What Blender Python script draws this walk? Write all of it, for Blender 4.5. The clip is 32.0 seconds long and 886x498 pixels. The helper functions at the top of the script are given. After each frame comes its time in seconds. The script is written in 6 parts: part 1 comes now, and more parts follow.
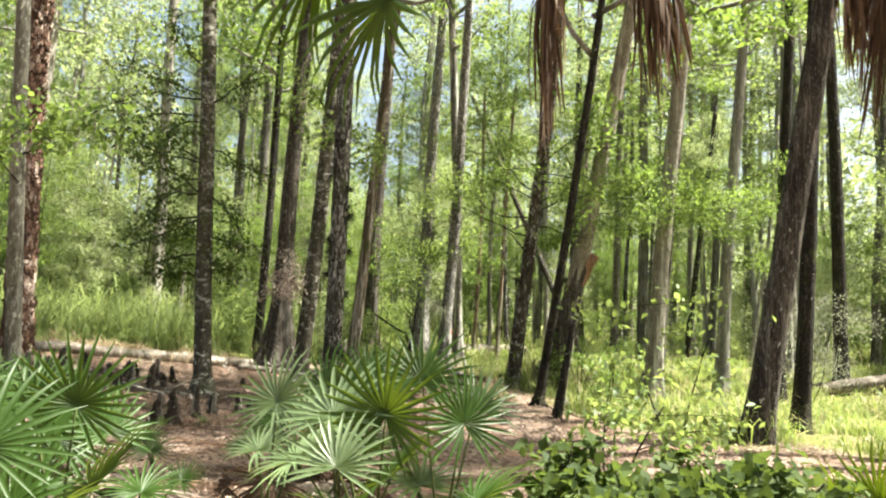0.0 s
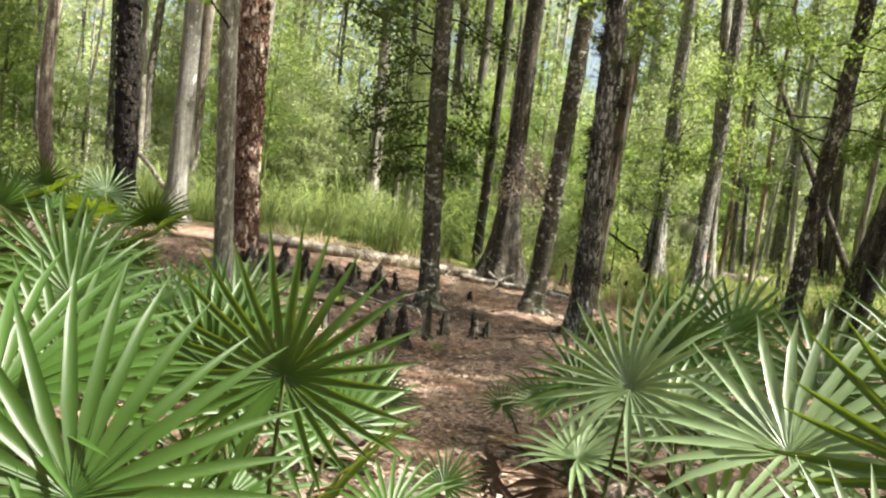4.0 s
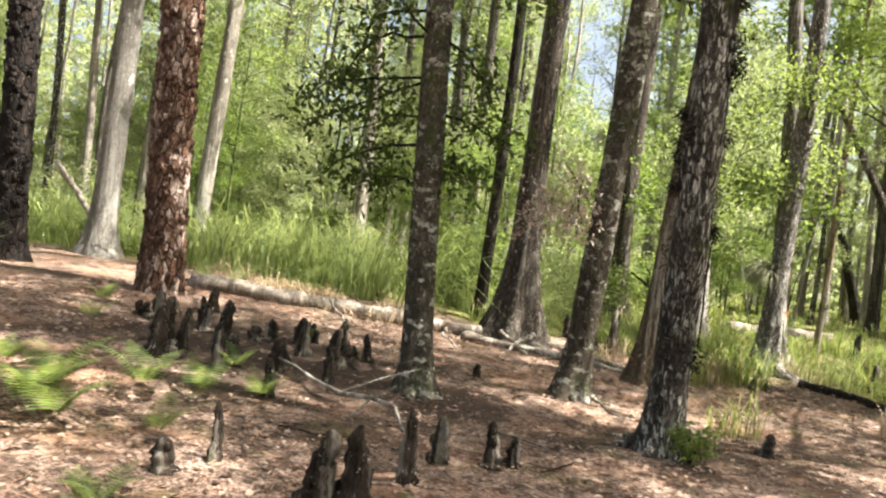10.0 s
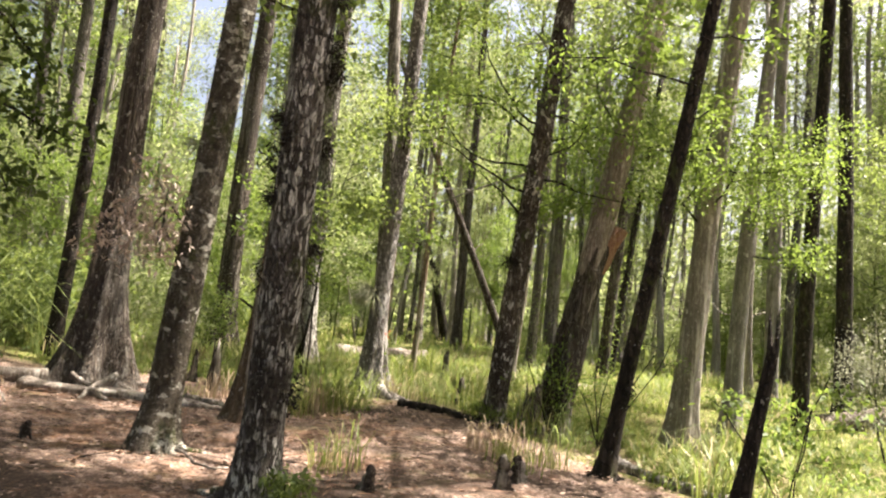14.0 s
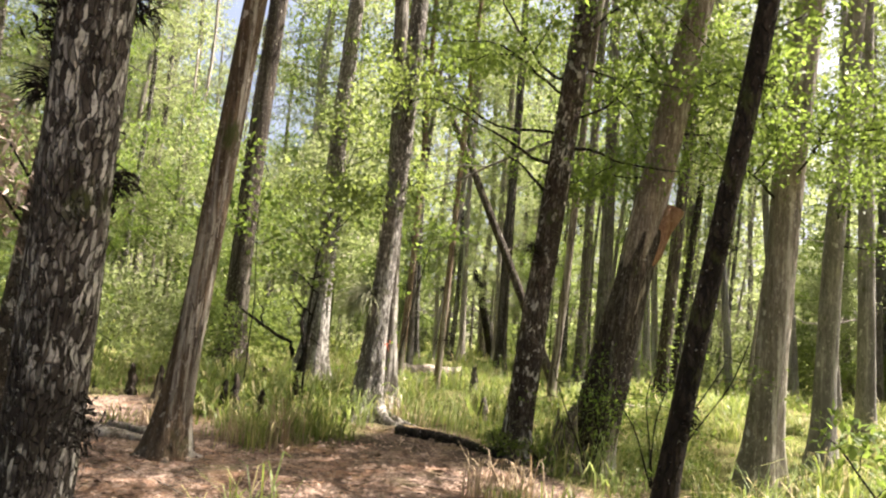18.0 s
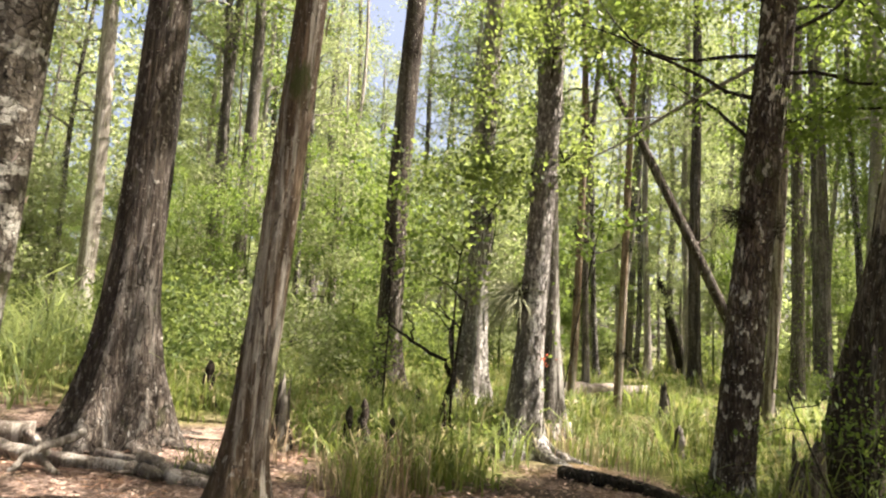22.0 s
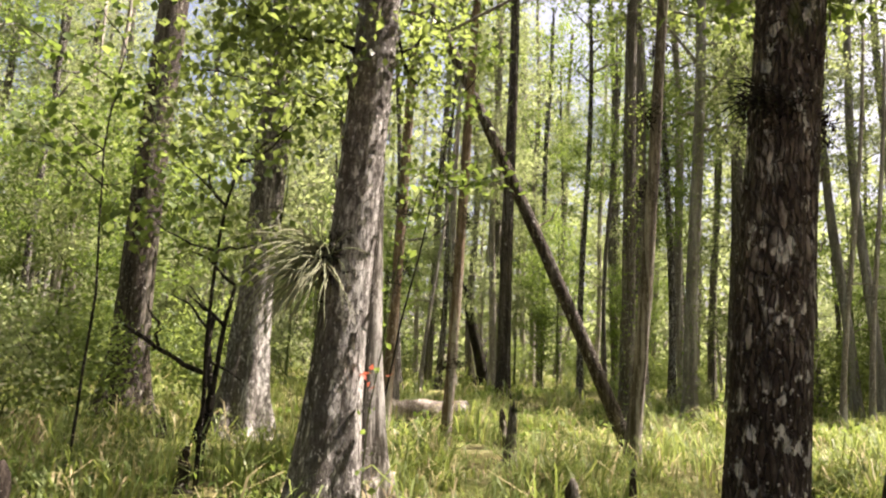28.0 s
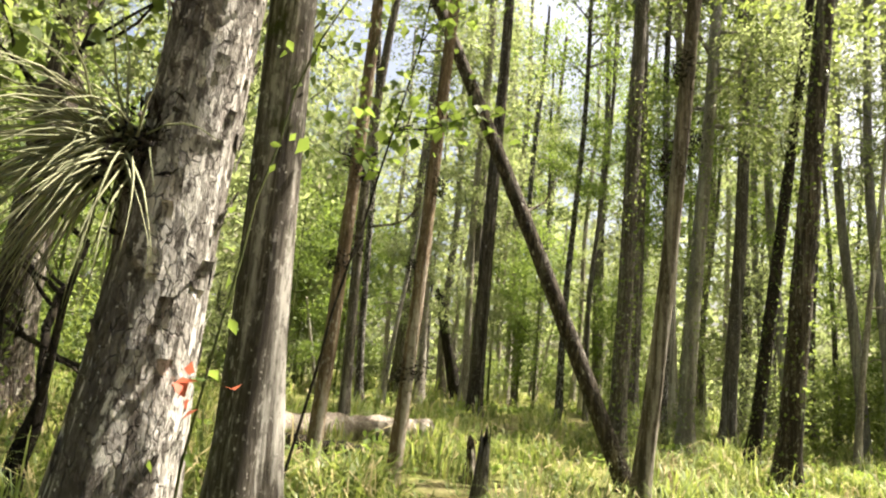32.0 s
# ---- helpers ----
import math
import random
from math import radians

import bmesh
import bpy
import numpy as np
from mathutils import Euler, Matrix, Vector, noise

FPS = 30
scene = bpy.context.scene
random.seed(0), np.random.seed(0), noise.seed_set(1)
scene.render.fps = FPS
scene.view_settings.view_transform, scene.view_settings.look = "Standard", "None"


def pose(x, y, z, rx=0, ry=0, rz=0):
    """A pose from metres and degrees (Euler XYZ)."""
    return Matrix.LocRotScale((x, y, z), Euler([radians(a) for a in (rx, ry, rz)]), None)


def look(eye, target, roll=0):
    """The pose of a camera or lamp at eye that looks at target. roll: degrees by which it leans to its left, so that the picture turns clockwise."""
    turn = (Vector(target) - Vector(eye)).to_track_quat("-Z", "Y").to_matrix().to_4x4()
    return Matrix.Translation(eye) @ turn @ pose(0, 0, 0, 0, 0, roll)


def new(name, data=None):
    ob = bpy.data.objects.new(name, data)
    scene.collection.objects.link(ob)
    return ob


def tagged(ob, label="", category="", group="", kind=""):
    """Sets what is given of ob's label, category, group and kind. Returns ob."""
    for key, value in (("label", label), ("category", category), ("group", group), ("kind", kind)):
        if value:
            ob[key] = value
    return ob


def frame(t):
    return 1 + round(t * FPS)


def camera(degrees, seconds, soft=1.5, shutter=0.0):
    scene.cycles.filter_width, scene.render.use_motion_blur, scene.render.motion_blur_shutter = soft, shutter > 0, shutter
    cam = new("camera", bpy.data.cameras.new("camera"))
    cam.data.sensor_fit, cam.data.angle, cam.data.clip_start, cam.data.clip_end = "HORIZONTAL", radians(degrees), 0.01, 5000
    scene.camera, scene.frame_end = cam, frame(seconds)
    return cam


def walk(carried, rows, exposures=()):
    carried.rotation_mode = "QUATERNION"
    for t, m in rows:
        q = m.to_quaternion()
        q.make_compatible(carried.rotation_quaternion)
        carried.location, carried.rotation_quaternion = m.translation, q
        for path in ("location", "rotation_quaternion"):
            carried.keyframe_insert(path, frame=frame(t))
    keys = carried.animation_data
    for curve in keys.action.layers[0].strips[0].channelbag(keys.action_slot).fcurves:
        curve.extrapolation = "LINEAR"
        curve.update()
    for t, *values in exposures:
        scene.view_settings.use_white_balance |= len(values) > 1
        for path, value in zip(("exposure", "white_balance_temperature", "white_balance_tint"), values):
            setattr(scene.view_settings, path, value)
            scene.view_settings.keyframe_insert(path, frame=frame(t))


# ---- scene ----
cam = camera(64.2, 32.0, soft=2.2)
METRES, EYE, TILT, LEAN, TURN = 18.0, 1.46, 5.6, -2.6, 0.0
ROWS = [
    (0.0, 0.0, 0.0, 0.0, 0.0, 0.0, -0.0),
    (0.5, -0.009, 0.0172, -0.0013, 2.18, -0.54, 0.36),
    (1.0, -0.0127, 0.0338, -0.0029, 8.23, -0.56, 0.03),
    (1.5, -0.0214, 0.0468, -0.0042, 11.04, -0.89, -1.63),
    (2.0, -0.0331, 0.0605, -0.0047, 10.76, -2.36, -2.51),
    (2.5, -0.0346, 0.073, -0.0076, 13.05, -3.78, -1.6),
    (3.0, -0.0342, 0.0884, -0.0103, 16.58, -5.49, -1.34),
    (3.5, -0.0459, 0.1025, -0.0115, 16.58, -7.39, -2.42),
    (5.5, -0.0799, 0.1806, -0.0192, 14.36, -7.29, -1.05),
    (6.0, -0.0813, 0.1961, -0.0209, 13.94, -2.36, -1.58),
    (6.5, -0.0749, 0.2103, -0.0218, 16.0, 0.32, -2.75),
    (7.0, -0.078, 0.2296, -0.0255, 15.28, -1.36, -4.4),
    (7.5, -0.086, 0.2455, -0.0266, 16.01, -4.49, -5.65),
    (8.0, -0.0922, 0.2607, -0.0288, 23.17, -4.71, -5.39),
    (8.5, -0.09, 0.2739, -0.0315, 31.56, -2.77, -3.35),
    (9.0, -0.0915, 0.2855, -0.0313, 31.95, -1.95, -2.17),
    (9.5, -0.1004, 0.2977, -0.0334, 24.44, -2.89, -2.72),
    (10.0, -0.115, 0.3095, -0.0318, 15.9, -4.19, -3.13),
    (10.5, -0.1157, 0.3152, -0.0308, 10.67, -3.0, -2.13),
    (11.0, -0.112, 0.3199, -0.0313, 6.26, -0.93, -1.18),
    (11.5, -0.106, 0.3248, -0.0325, -0.67, 0.34, -1.26),
    (12.0, -0.1115, 0.3285, -0.032, -8.6, 0.12, -2.29),
    (12.5, -0.1251, 0.3377, -0.0286, -13.69, -1.37, -4.32),
    (13.0, -0.1261, 0.3413, -0.0289, -14.62, -1.63, -4.77),
    (13.5, -0.1191, 0.3464, -0.0328, -13.62, -0.23, -3.93),
    (14.0, -0.1052, 0.354, -0.0362, -14.48, 0.01, -4.38),
    (14.5, -0.0957, 0.3644, -0.0396, -19.23, -1.72, -6.13),
    (15.0, -0.0914, 0.3776, -0.0407, -22.84, -3.35, -7.22),
    (15.5, -0.081, 0.3914, -0.0455, -19.51, -2.47, -5.21),
    (17.5, -0.0537, 0.45, -0.0541, -14.23, 0.14, -3.95),
    (18.0, -0.0418, 0.4602, -0.0548, -9.92, 1.25, -3.34),
    (18.5, -0.0399, 0.4696, -0.0558, -9.05, 1.93, -3.39),
    (19.0, -0.0361, 0.4831, -0.0581, -9.15, 2.48, -3.17),
    (19.5, -0.0248, 0.4934, -0.0605, -6.0, 3.12, -2.34),
    (20.0, -0.0137, 0.5079, -0.0634, -3.29, 2.56, -2.45),
    (20.5, -0.013, 0.5228, -0.0663, -3.83, 1.1, -2.75),
    (21.0, -0.0119, 0.5383, -0.0679, -1.07, 0.55, -1.46),
    (21.5, -0.0072, 0.5534, -0.0679, 4.69, 1.29, 0.1),
    (22.0, -0.0153, 0.5702, -0.0698, 4.43, 2.33, -0.24),
    (22.5, -0.0217, 0.5823, -0.0694, 1.19, 2.83, -0.64),
    (23.0, -0.0146, 0.6037, -0.0727, 1.79, 4.58, -0.34),
    (23.5, -0.0142, 0.6216, -0.0729, 0.67, 5.8, -0.19),
    (24.0, -0.0231, 0.6295, -0.0717, -4.24, 5.49, -0.47),
    (24.5, -0.0206, 0.647, -0.0745, -5.57, 6.59, -0.97),
    (25.0, -0.0131, 0.6643, -0.0776, -5.32, 8.07, -2.23),
    (25.5, -0.0173, 0.6775, -0.079, -8.45, 6.99, -2.98),
    (26.0, -0.0266, 0.6925, -0.0778, -11.79, 4.32, -1.64),
    (26.5, -0.0225, 0.7086, -0.0818, -10.88, 3.1, 0.27),
    (28.5, -0.0057, 0.7776, -0.0913, -12.6, 3.35, -1.85),
    (29.0, 0.0031, 0.7951, -0.093, -13.19, 2.93, -2.44),
    (29.5, 0.0041, 0.8153, -0.0951, -16.46, 2.17, -2.85),
    (30.0, 0.0124, 0.8316, -0.0994, -16.85, 2.7, -2.0),
    (30.5, 0.0238, 0.8453, -0.0993, -14.79, 3.41, -1.44),
    (31.0, 0.0245, 0.8568, -0.101, -15.16, 3.97, -2.89),
    (31.5, 0.0209, 0.8688, -0.1009, -15.88, 4.27, -4.51),
    (32.0, 0.0224, 0.8716, -0.1014, -14.05, 4.37, -4.46),
]
walk(cam, [(t, pose(0, 0, EYE, TILT, LEAN, TURN) @ pose(METRES * x, METRES * y, METRES * z, 90 + pitch, roll, yaw)) for t, x, y, z, yaw, pitch, roll in ROWS],
     exposures=[(0.0, 2.48, 6600, 3), (7.0, 2.23, 6650, 6), (9.3, 2.5, 6650, 9), (12.0, 2.35, 6900, 16), (22.0, 2.35, 6900, 17), (25.0, 2.12, 6900, 22), (28.5, 2.17, 6900, 21), (30.0, 2.45, 7000, 15), (32.0, 2.28, 7150, 11)])

# ---- light ----
SUN_FROM = Vector((0.46, 0.06, 0.88)).normalized()
world = bpy.data.worlds.new("sky")
scene.world = world
world.use_nodes = True
wn = world.node_tree
sky = wn.nodes.new("ShaderNodeTexSky")
sky.sky_type, sky.sun_disc = "NISHITA", False
sky.sun_elevation = math.asin(SUN_FROM.z)
sky.sun_rotation = math.atan2(SUN_FROM.x, SUN_FROM.y)
sky.air_density, sky.dust_density, sky.ozone_density = 1.0, 7.0, 0.6
wn.links.new(sky.outputs[0], wn.nodes["Background"].inputs[0])
wn.nodes["Background"].inputs[1].default_value = 0.066
sun = new("sun", bpy.data.lights.new("sun", "SUN"))
sun.data.energy, sun.data.angle, sun.data.color = 5.0, radians(0.55), (1.0, 0.95, 0.86)
sun.matrix_world = look(SUN_FROM * 60, (0, 0, 0))


# ---- materials ----
def nodes_of(name):
    m = bpy.data.materials.new(name)
    m.use_nodes = True
    t = m.node_tree
    return m, t, t.nodes["Principled BSDF"]


def add(t, kind, **values):
    n = t.nodes.new(kind)
    for k, v in values.items():
        n.inputs[k].default_value = v
    return n


def noise_at(t, coords, scale, stretch=(1, 1, 1), detail=4.0, rough=0.6):
    mp = add(t, "ShaderNodeMapping", Scale=stretch)
    t.links.new(coords, mp.inputs[0])
    n = add(t, "ShaderNodeTexNoise", Scale=scale, Detail=detail, Roughness=rough)
    t.links.new(mp.outputs[0], n.inputs["Vector"])
    return n.outputs["Fac"]


def ramp(t, fac, *stops):
    n = t.nodes.new("ShaderNodeValToRGB")
    e = n.color_ramp.elements
    while len(e) < len(stops):
        e.new(0.5)
    for k, (p, c) in zip(e, stops):
        k.position, k.color = p, (*c, 1)
    t.links.new(fac, n.inputs[0])
    return n.outputs[0]


def mix(t, fac, a, b):
    n = t.nodes.new("ShaderNodeMix")
    n.data_type = "RGBA"
    for v, i in ((fac, 0), (a, 6), (b, 7)):
        if isinstance(v, (int, float)):
            n.inputs[i].default_value = v
        elif isinstance(v, tuple):
            n.inputs[i].default_value = (*v, 1)
        else:
            t.links.new(v, n.inputs[i])
    return n.outputs[2]


BLACK, WHITE = (0, 0, 0), (1, 1, 1)


def times(t, a, b):
    n = t.nodes.new("ShaderNodeMath")
    n.operation = "MULTIPLY"
    for v, s in ((a, n.inputs[0]), (b, n.inputs[1])):
        if isinstance(v, (int, float)):
            s.default_value = v
        else:
            t.links.new(v, s)
    return n.outputs[0]


def grey(v):
    return (v, v, v)


def bark(name, dark, mid, light, patch=(0.55, 0.55, 0.5), cover=0.5, fine=9.0, stretch=0.16, crack=None, moss=0.0, bump=0.9, size=9, spots=0.5, streak=0.0, dashes=0.0, dirt=0.0, flecks=0.0, squash=0.6):
    """Bark: furrows along the trunk, plates of uneven tone parted by cracks, lichen on single plates and in round patches, bare streaks, stains and moss."""
    m, t, p = nodes_of(name)
    co = t.nodes.new("ShaderNodeTexCoord").outputs["Object"]
    furrow = noise_at(t, co, fine * 1.6, (1, 1, stretch), 7, 0.72)
    grain = noise_at(t, co, fine * 5, (1, 1, stretch * 1.6), 4, 0.7)
    broad = noise_at(t, co, 2.3, (1, 1, 0.55), 4, 0.6)
    where = noise_at(t, co, 2.9, (1, 1, 0.55), 3, 0.6)
    col = ramp(t, furrow, (0.36, dark), (0.5, mid), (0.63, light))
    col = mix(t, ramp(t, grain, (0.40, grey(0.7)), (0.55, BLACK)), col, dark)
    col = mix(t, ramp(t, broad, (0.38, grey(0.35)), (0.58, WHITE)), dark, col)
    if dirt:
        stain = noise_at(t, co, 5.0, (1, 1, 0.45), 8, 0.7)
        col = mix(t, ramp(t, stain, (0.44, grey(dirt)), (0.56, BLACK)), col, mix(t, grain, dark, mid))
    if streak:
        line = noise_at(t, co, 6.0, (1, 1, 0.05), 6, 0.6)
        col = mix(t, ramp(t, line, (0.40, grey(streak * 0.8)), (0.47, BLACK)), col, dark)
        col = mix(t, ramp(t, line, (0.55, BLACK), (0.60, grey(streak))), col, patch)
    high = furrow
    if crack:
        scale, narrow, width = crack
        bend = add(t, "ShaderNodeTexNoise", Scale=7.0, Detail=3.0)
        t.links.new(co, bend.inputs["Vector"])
        mx = t.nodes.new("ShaderNodeMix")
        mx.data_type = "VECTOR"
        mx.inputs[0].default_value = 0.06 if narrow > 0.1 else 0.035
        t.links.new(co, mx.inputs[4]), t.links.new(bend.outputs["Color"], mx.inputs[5])
        mp = add(t, "ShaderNodeMapping", Scale=(1, 1, narrow))
        t.links.new(mx.outputs[1], mp.inputs[0])
        v = add(t, "ShaderNodeTexVoronoi", Scale=scale)
        v.feature = "DISTANCE_TO_EDGE"
        t.links.new(mp.outputs[0], v.inputs["Vector"])
        cell = add(t, "ShaderNodeTexVoronoi", Scale=scale)
        t.links.new(mp.outputs[0], cell.inputs["Vector"])
        pick = t.nodes.new("ShaderNodeSeparateColor")
        t.links.new(cell.outputs["Color"], pick.inputs[0])
        col = mix(t, ramp(t, pick.outputs[0], (0.0, grey(0.55)), (0.6, BLACK)), col, dark)
        if dashes:
            lit = times(t, ramp(t, pick.outputs[1], (0.5, BLACK), (0.8, WHITE)), ramp(t, where, (0.60 - 0.25 * dashes, BLACK), (0.70 - 0.25 * dashes, WHITE)))
            lit = times(t, lit, ramp(t, grain, (0.36, grey(0.25)), (0.52, WHITE)))
            col = mix(t, lit, col, patch)
        high = ramp(t, v.outputs["Distance"], (0.01, BLACK), (width, WHITE))
        col = mix(t, high, mix(t, 0.75, col, dark), col)
    blot = noise_at(t, co, size, (1, 1, squash), 4, 0.6)
    edge = ramp(t, blot, (0.70 - 0.2 * cover, BLACK), (0.725 - 0.2 * cover, WHITE))
    fleck = mix(t, ramp(t, grain, (0.36, BLACK), (0.54, WHITE)), tuple(0.5 * c for c in patch), patch)
    col = mix(t, edge, col, fleck)
    dot = noise_at(t, co, size * 4.5, (1, 1, 0.8), 2, 0.5)
    col = mix(t, ramp(t, dot, (0.70, BLACK), (0.72, grey(0.8))), col, patch)
    if flecks:
        chip = noise_at(t, co, 34, (1, 1, 0.38), 5, 0.62)
        col = mix(t, ramp(t, chip, (0.55, BLACK), (0.60, grey(flecks))), col, dark)
        col = mix(t, ramp(t, chip, (0.36, grey(flecks)), (0.42, BLACK)), col, patch)
    if spots:
        spot = noise_at(t, co, 6.5, (1, 1, 0.5), 9, 0.72)
        col = mix(t, ramp(t, spot, (0.40, grey(spots)), (0.46, BLACK)), col, mix(t, grain, dark, tuple(0.55 * c for c in mid)))
    if moss:
        g = ramp(t, noise_at(t, co, 4.0, (1, 1, 0.5), 6, 0.65), (0.64 - 0.2 * moss, BLACK), (0.74 - 0.2 * moss, WHITE))
        col = mix(t, g, col, (0.06, 0.07, 0.025))
    t.links.new(col, p.inputs["Base Color"])
    p.inputs["Roughness"].default_value = 0.9
    p.inputs["Specular IOR Level"].default_value = 0.15
    b = add(t, "ShaderNodeBump", Strength=bump, Distance=0.03)
    t.links.new(high, b.inputs["Height"])
    b2 = add(t, "ShaderNodeBump", Strength=bump * 0.7, Distance=0.02)
    t.links.new(grain, b2.inputs["Height"]), t.links.new(b.outputs[0], b2.inputs["Normal"])
    t.links.new(b2.outputs[0], p.inputs["Normal"])
    return m


def leafy(name, low, high, glow, gloss=0.45, thick=0.5, dry=None, shine=0.22):
    """Leaves: a face that reflects and lets light through, each leaf a little different."""
    m, t, p = nodes_of(name)
    rnd = t.nodes.new("ShaderNodeNewGeometry").outputs["Random Per Island"]
    ob = t.nodes.new("ShaderNodeObjectInfo").outputs["Random"]
    col = ramp(t, rnd, (0.0, low), (0.8, high), (1.0, tuple(1.25 * c for c in high)))
    if dry:
        col = ramp(t, rnd, (0.0, low), (0.70, high), (0.73, dry), (1.0, tuple(1.3 * c for c in dry)))
    through_col = mix(t, rnd, tuple(0.65 * c for c in glow), glow)
    hs = add(t, "ShaderNodeHueSaturation")
    val = t.nodes.new("ShaderNodeMapRange")
    val.inputs[3].default_value, val.inputs[4].default_value = 0.8, 1.2
    t.links.new(ob, val.inputs[0]), t.links.new(val.outputs[0], hs.inputs["Value"])
    t.links.new(col, hs.inputs["Color"])
    t.links.new(hs.outputs[0], p.inputs["Base Color"])
    p.inputs["Roughness"].default_value = gloss
    p.inputs["Specular IOR Level"].default_value = shine
    tr = t.nodes.new("ShaderNodeBsdfTranslucent")
    t.links.new(through_col, tr.inputs[0])
    ms = t.nodes.new("ShaderNodeMixShader")
    ms.inputs[0].default_value = thick
    t.links.new(p.outputs[0], ms.inputs[1]), t.links.new(tr.outputs[0], ms.inputs[2])
    t.links.new(ms.outputs[0], t.nodes["Material Output"].inputs[0])
    return m


PINE = bark("pine_bark", (0.036, 0.018, 0.012), (0.20, 0.105, 0.070), (0.34, 0.21, 0.155), (0.54, 0.43, 0.37), 0.25, 10, 0.4, (15, 0.36, 0.10), 0.0, 1.0, 12, 0.25, 0.0, 0.6, flecks=0.25)
CHAR = bark("burnt_bark", (0.008, 0.007, 0.006), (0.022, 0.017, 0.015), (0.075, 0.055, 0.045), (0.26, 0.24, 0.21), -0.2, 10, 0.4, (12, 0.45, 0.12))
BANDED = bark("banded_lichen_bark", (0.036, 0.030, 0.022), (0.135, 0.118, 0.090), (0.235, 0.212, 0.17), (0.44, 0.43, 0.37), 0.62, 10, 0.8, (26, 0.9, 0.05), 0.42, 1.0, 6, 0.55, 0.0, 0.2, flecks=0.35, squash=1.7)
LICHEN = bark("lichen_bark", (0.028, 0.024, 0.020), (0.115, 0.100, 0.084), (0.22, 0.20, 0.172), (0.50, 0.49, 0.44), 0.40, 8, 0.26, (58, 0.22, 0.10), 0.3, 1.0, 14, 0.45, 0.0, 0.75, flecks=0.3)
PLATED = bark("plated_dark_bark", (0.028, 0.021, 0.017), (0.145, 0.115, 0.095), (0.28, 0.24, 0.205), (0.56, 0.54, 0.49), 0.55, 9, 0.20, (46, 0.17, 0.14), 0.15, 1.0, 11, 0.4, 0.0, 0.3, flecks=0.25)
MOTTLED = bark("mottled_grey_bark", (0.07, 0.062, 0.050), (0.25, 0.24, 0.20), (0.42, 0.41, 0.35), (0.55, 0.55, 0.48), 0.35, 12, 0.25, None, 0.3, 1.0, 9, 0.8, 0.3, 0.0, 0.8, flecks=0.6)
CYPRESS = bark("cypress_bark", (0.055, 0.048, 0.040), (0.205, 0.185, 0.160), (0.38, 0.35, 0.31), (0.50, 0.48, 0.43), 0.2, 15, 0.035, (34, 0.04, 0.07), 0.15, 1.0, 13, 0.4, 0.3, flecks=0.4)
SILVER = bark("silver_fibrous_bark", (0.030, 0.025, 0.020), (0.20, 0.18, 0.155), (0.46, 0.435, 0.40), (0.58, 0.56, 0.52), 0.1, 14, 0.03, None, 0.3, 1.0, 9, 0.6, 0.6, 0.0, 0.5, flecks=0.5)
PALE = bark("pale_bark", (0.10, 0.088, 0.072), (0.33, 0.30, 0.255), (0.50, 0.465, 0.41), (0.62, 0.60, 0.54), 0.3, 14, 0.07, None, 0.1, 0.9, 7, 0.4, 0.5, 0.0, 0.6, flecks=0.4)
WHITEBARK = bark("white_bark", (0.060, 0.052, 0.045), (0.34, 0.315, 0.285), (0.54, 0.515, 0.475), (0.74, 0.72, 0.68), 0.30, 16, 0.30, (52, 0.26, 0.04), 0.12, 1.0, 12, 0.7, 0.6, 0.0, 0.5, flecks=0.85)
TAN = bark("tan_bark", (0.085, 0.058, 0.038), (0.30, 0.22, 0.15), (0.47, 0.375, 0.27), (0.52, 0.49, 0.43), 0.1, 13, 0.06, None, 0.2, 0.9, 9, 0.5, 0.6, 0.0, 0.6, flecks=0.5)
GREYBARK = bark("grey_bark", (0.10, 0.093, 0.083), (0.24, 0.228, 0.205), (0.36, 0.345, 0.315), (0.50, 0.49, 0.45), 0.3, 8, 0.12, None, 0.1, 0.5, 6, 0.4, 0.3, 0.0, 0.5, flecks=0.35)
DARKBARK = bark("dark_bark", (0.013, 0.011, 0.009), (0.052, 0.043, 0.034), (0.12, 0.10, 0.08), (0.40, 0.40, 0.36), 0.1, 9, 0.25, (22, 0.28, 0.10), 0.35)
BROWNBARK = bark("brown_bark", (0.050, 0.040, 0.031), (0.205, 0.168, 0.134), (0.38, 0.33, 0.275), (0.52, 0.485, 0.43), 0.1, 14, 0.045, None, 0.1, 0.9, 12, 0.4, 0.5, flecks=0.4)
RUSSET = bark("russet_peeling_bark", (0.045, 0.032, 0.022), (0.195, 0.145, 0.098), (0.42, 0.325, 0.225), (0.48, 0.46, 0.40), 0.25, 12, 0.08, (26, 0.07, 0.03), 0.3, 1.0, 9, 0.5, 0.7, 0.0, 0.7, flecks=0.3)
WOOD = bark("split_wood", (0.16, 0.085, 0.05), (0.42, 0.25, 0.155), (0.60, 0.42, 0.29), (0.6, 0.5, 0.4), -0.5, 16, 0.05, spots=0.0)
DEADWOOD = bark("dead_wood", (0.11, 0.090, 0.072), (0.34, 0.295, 0.245), (0.52, 0.47, 0.41), (0.60, 0.57, 0.51), 0.0, 14, 0.12, None, 0.0, 0.9, 9, 0.4, 0.5, flecks=0.4)
KNEE = bark("knee_bark", (0.016, 0.012, 0.009), (0.075, 0.058, 0.045), (0.20, 0.165, 0.13), (0.42, 0.39, 0.33), 0.3, 14, 0.2, None, 0.3, 1.0, 12, 0.5, 0.5)
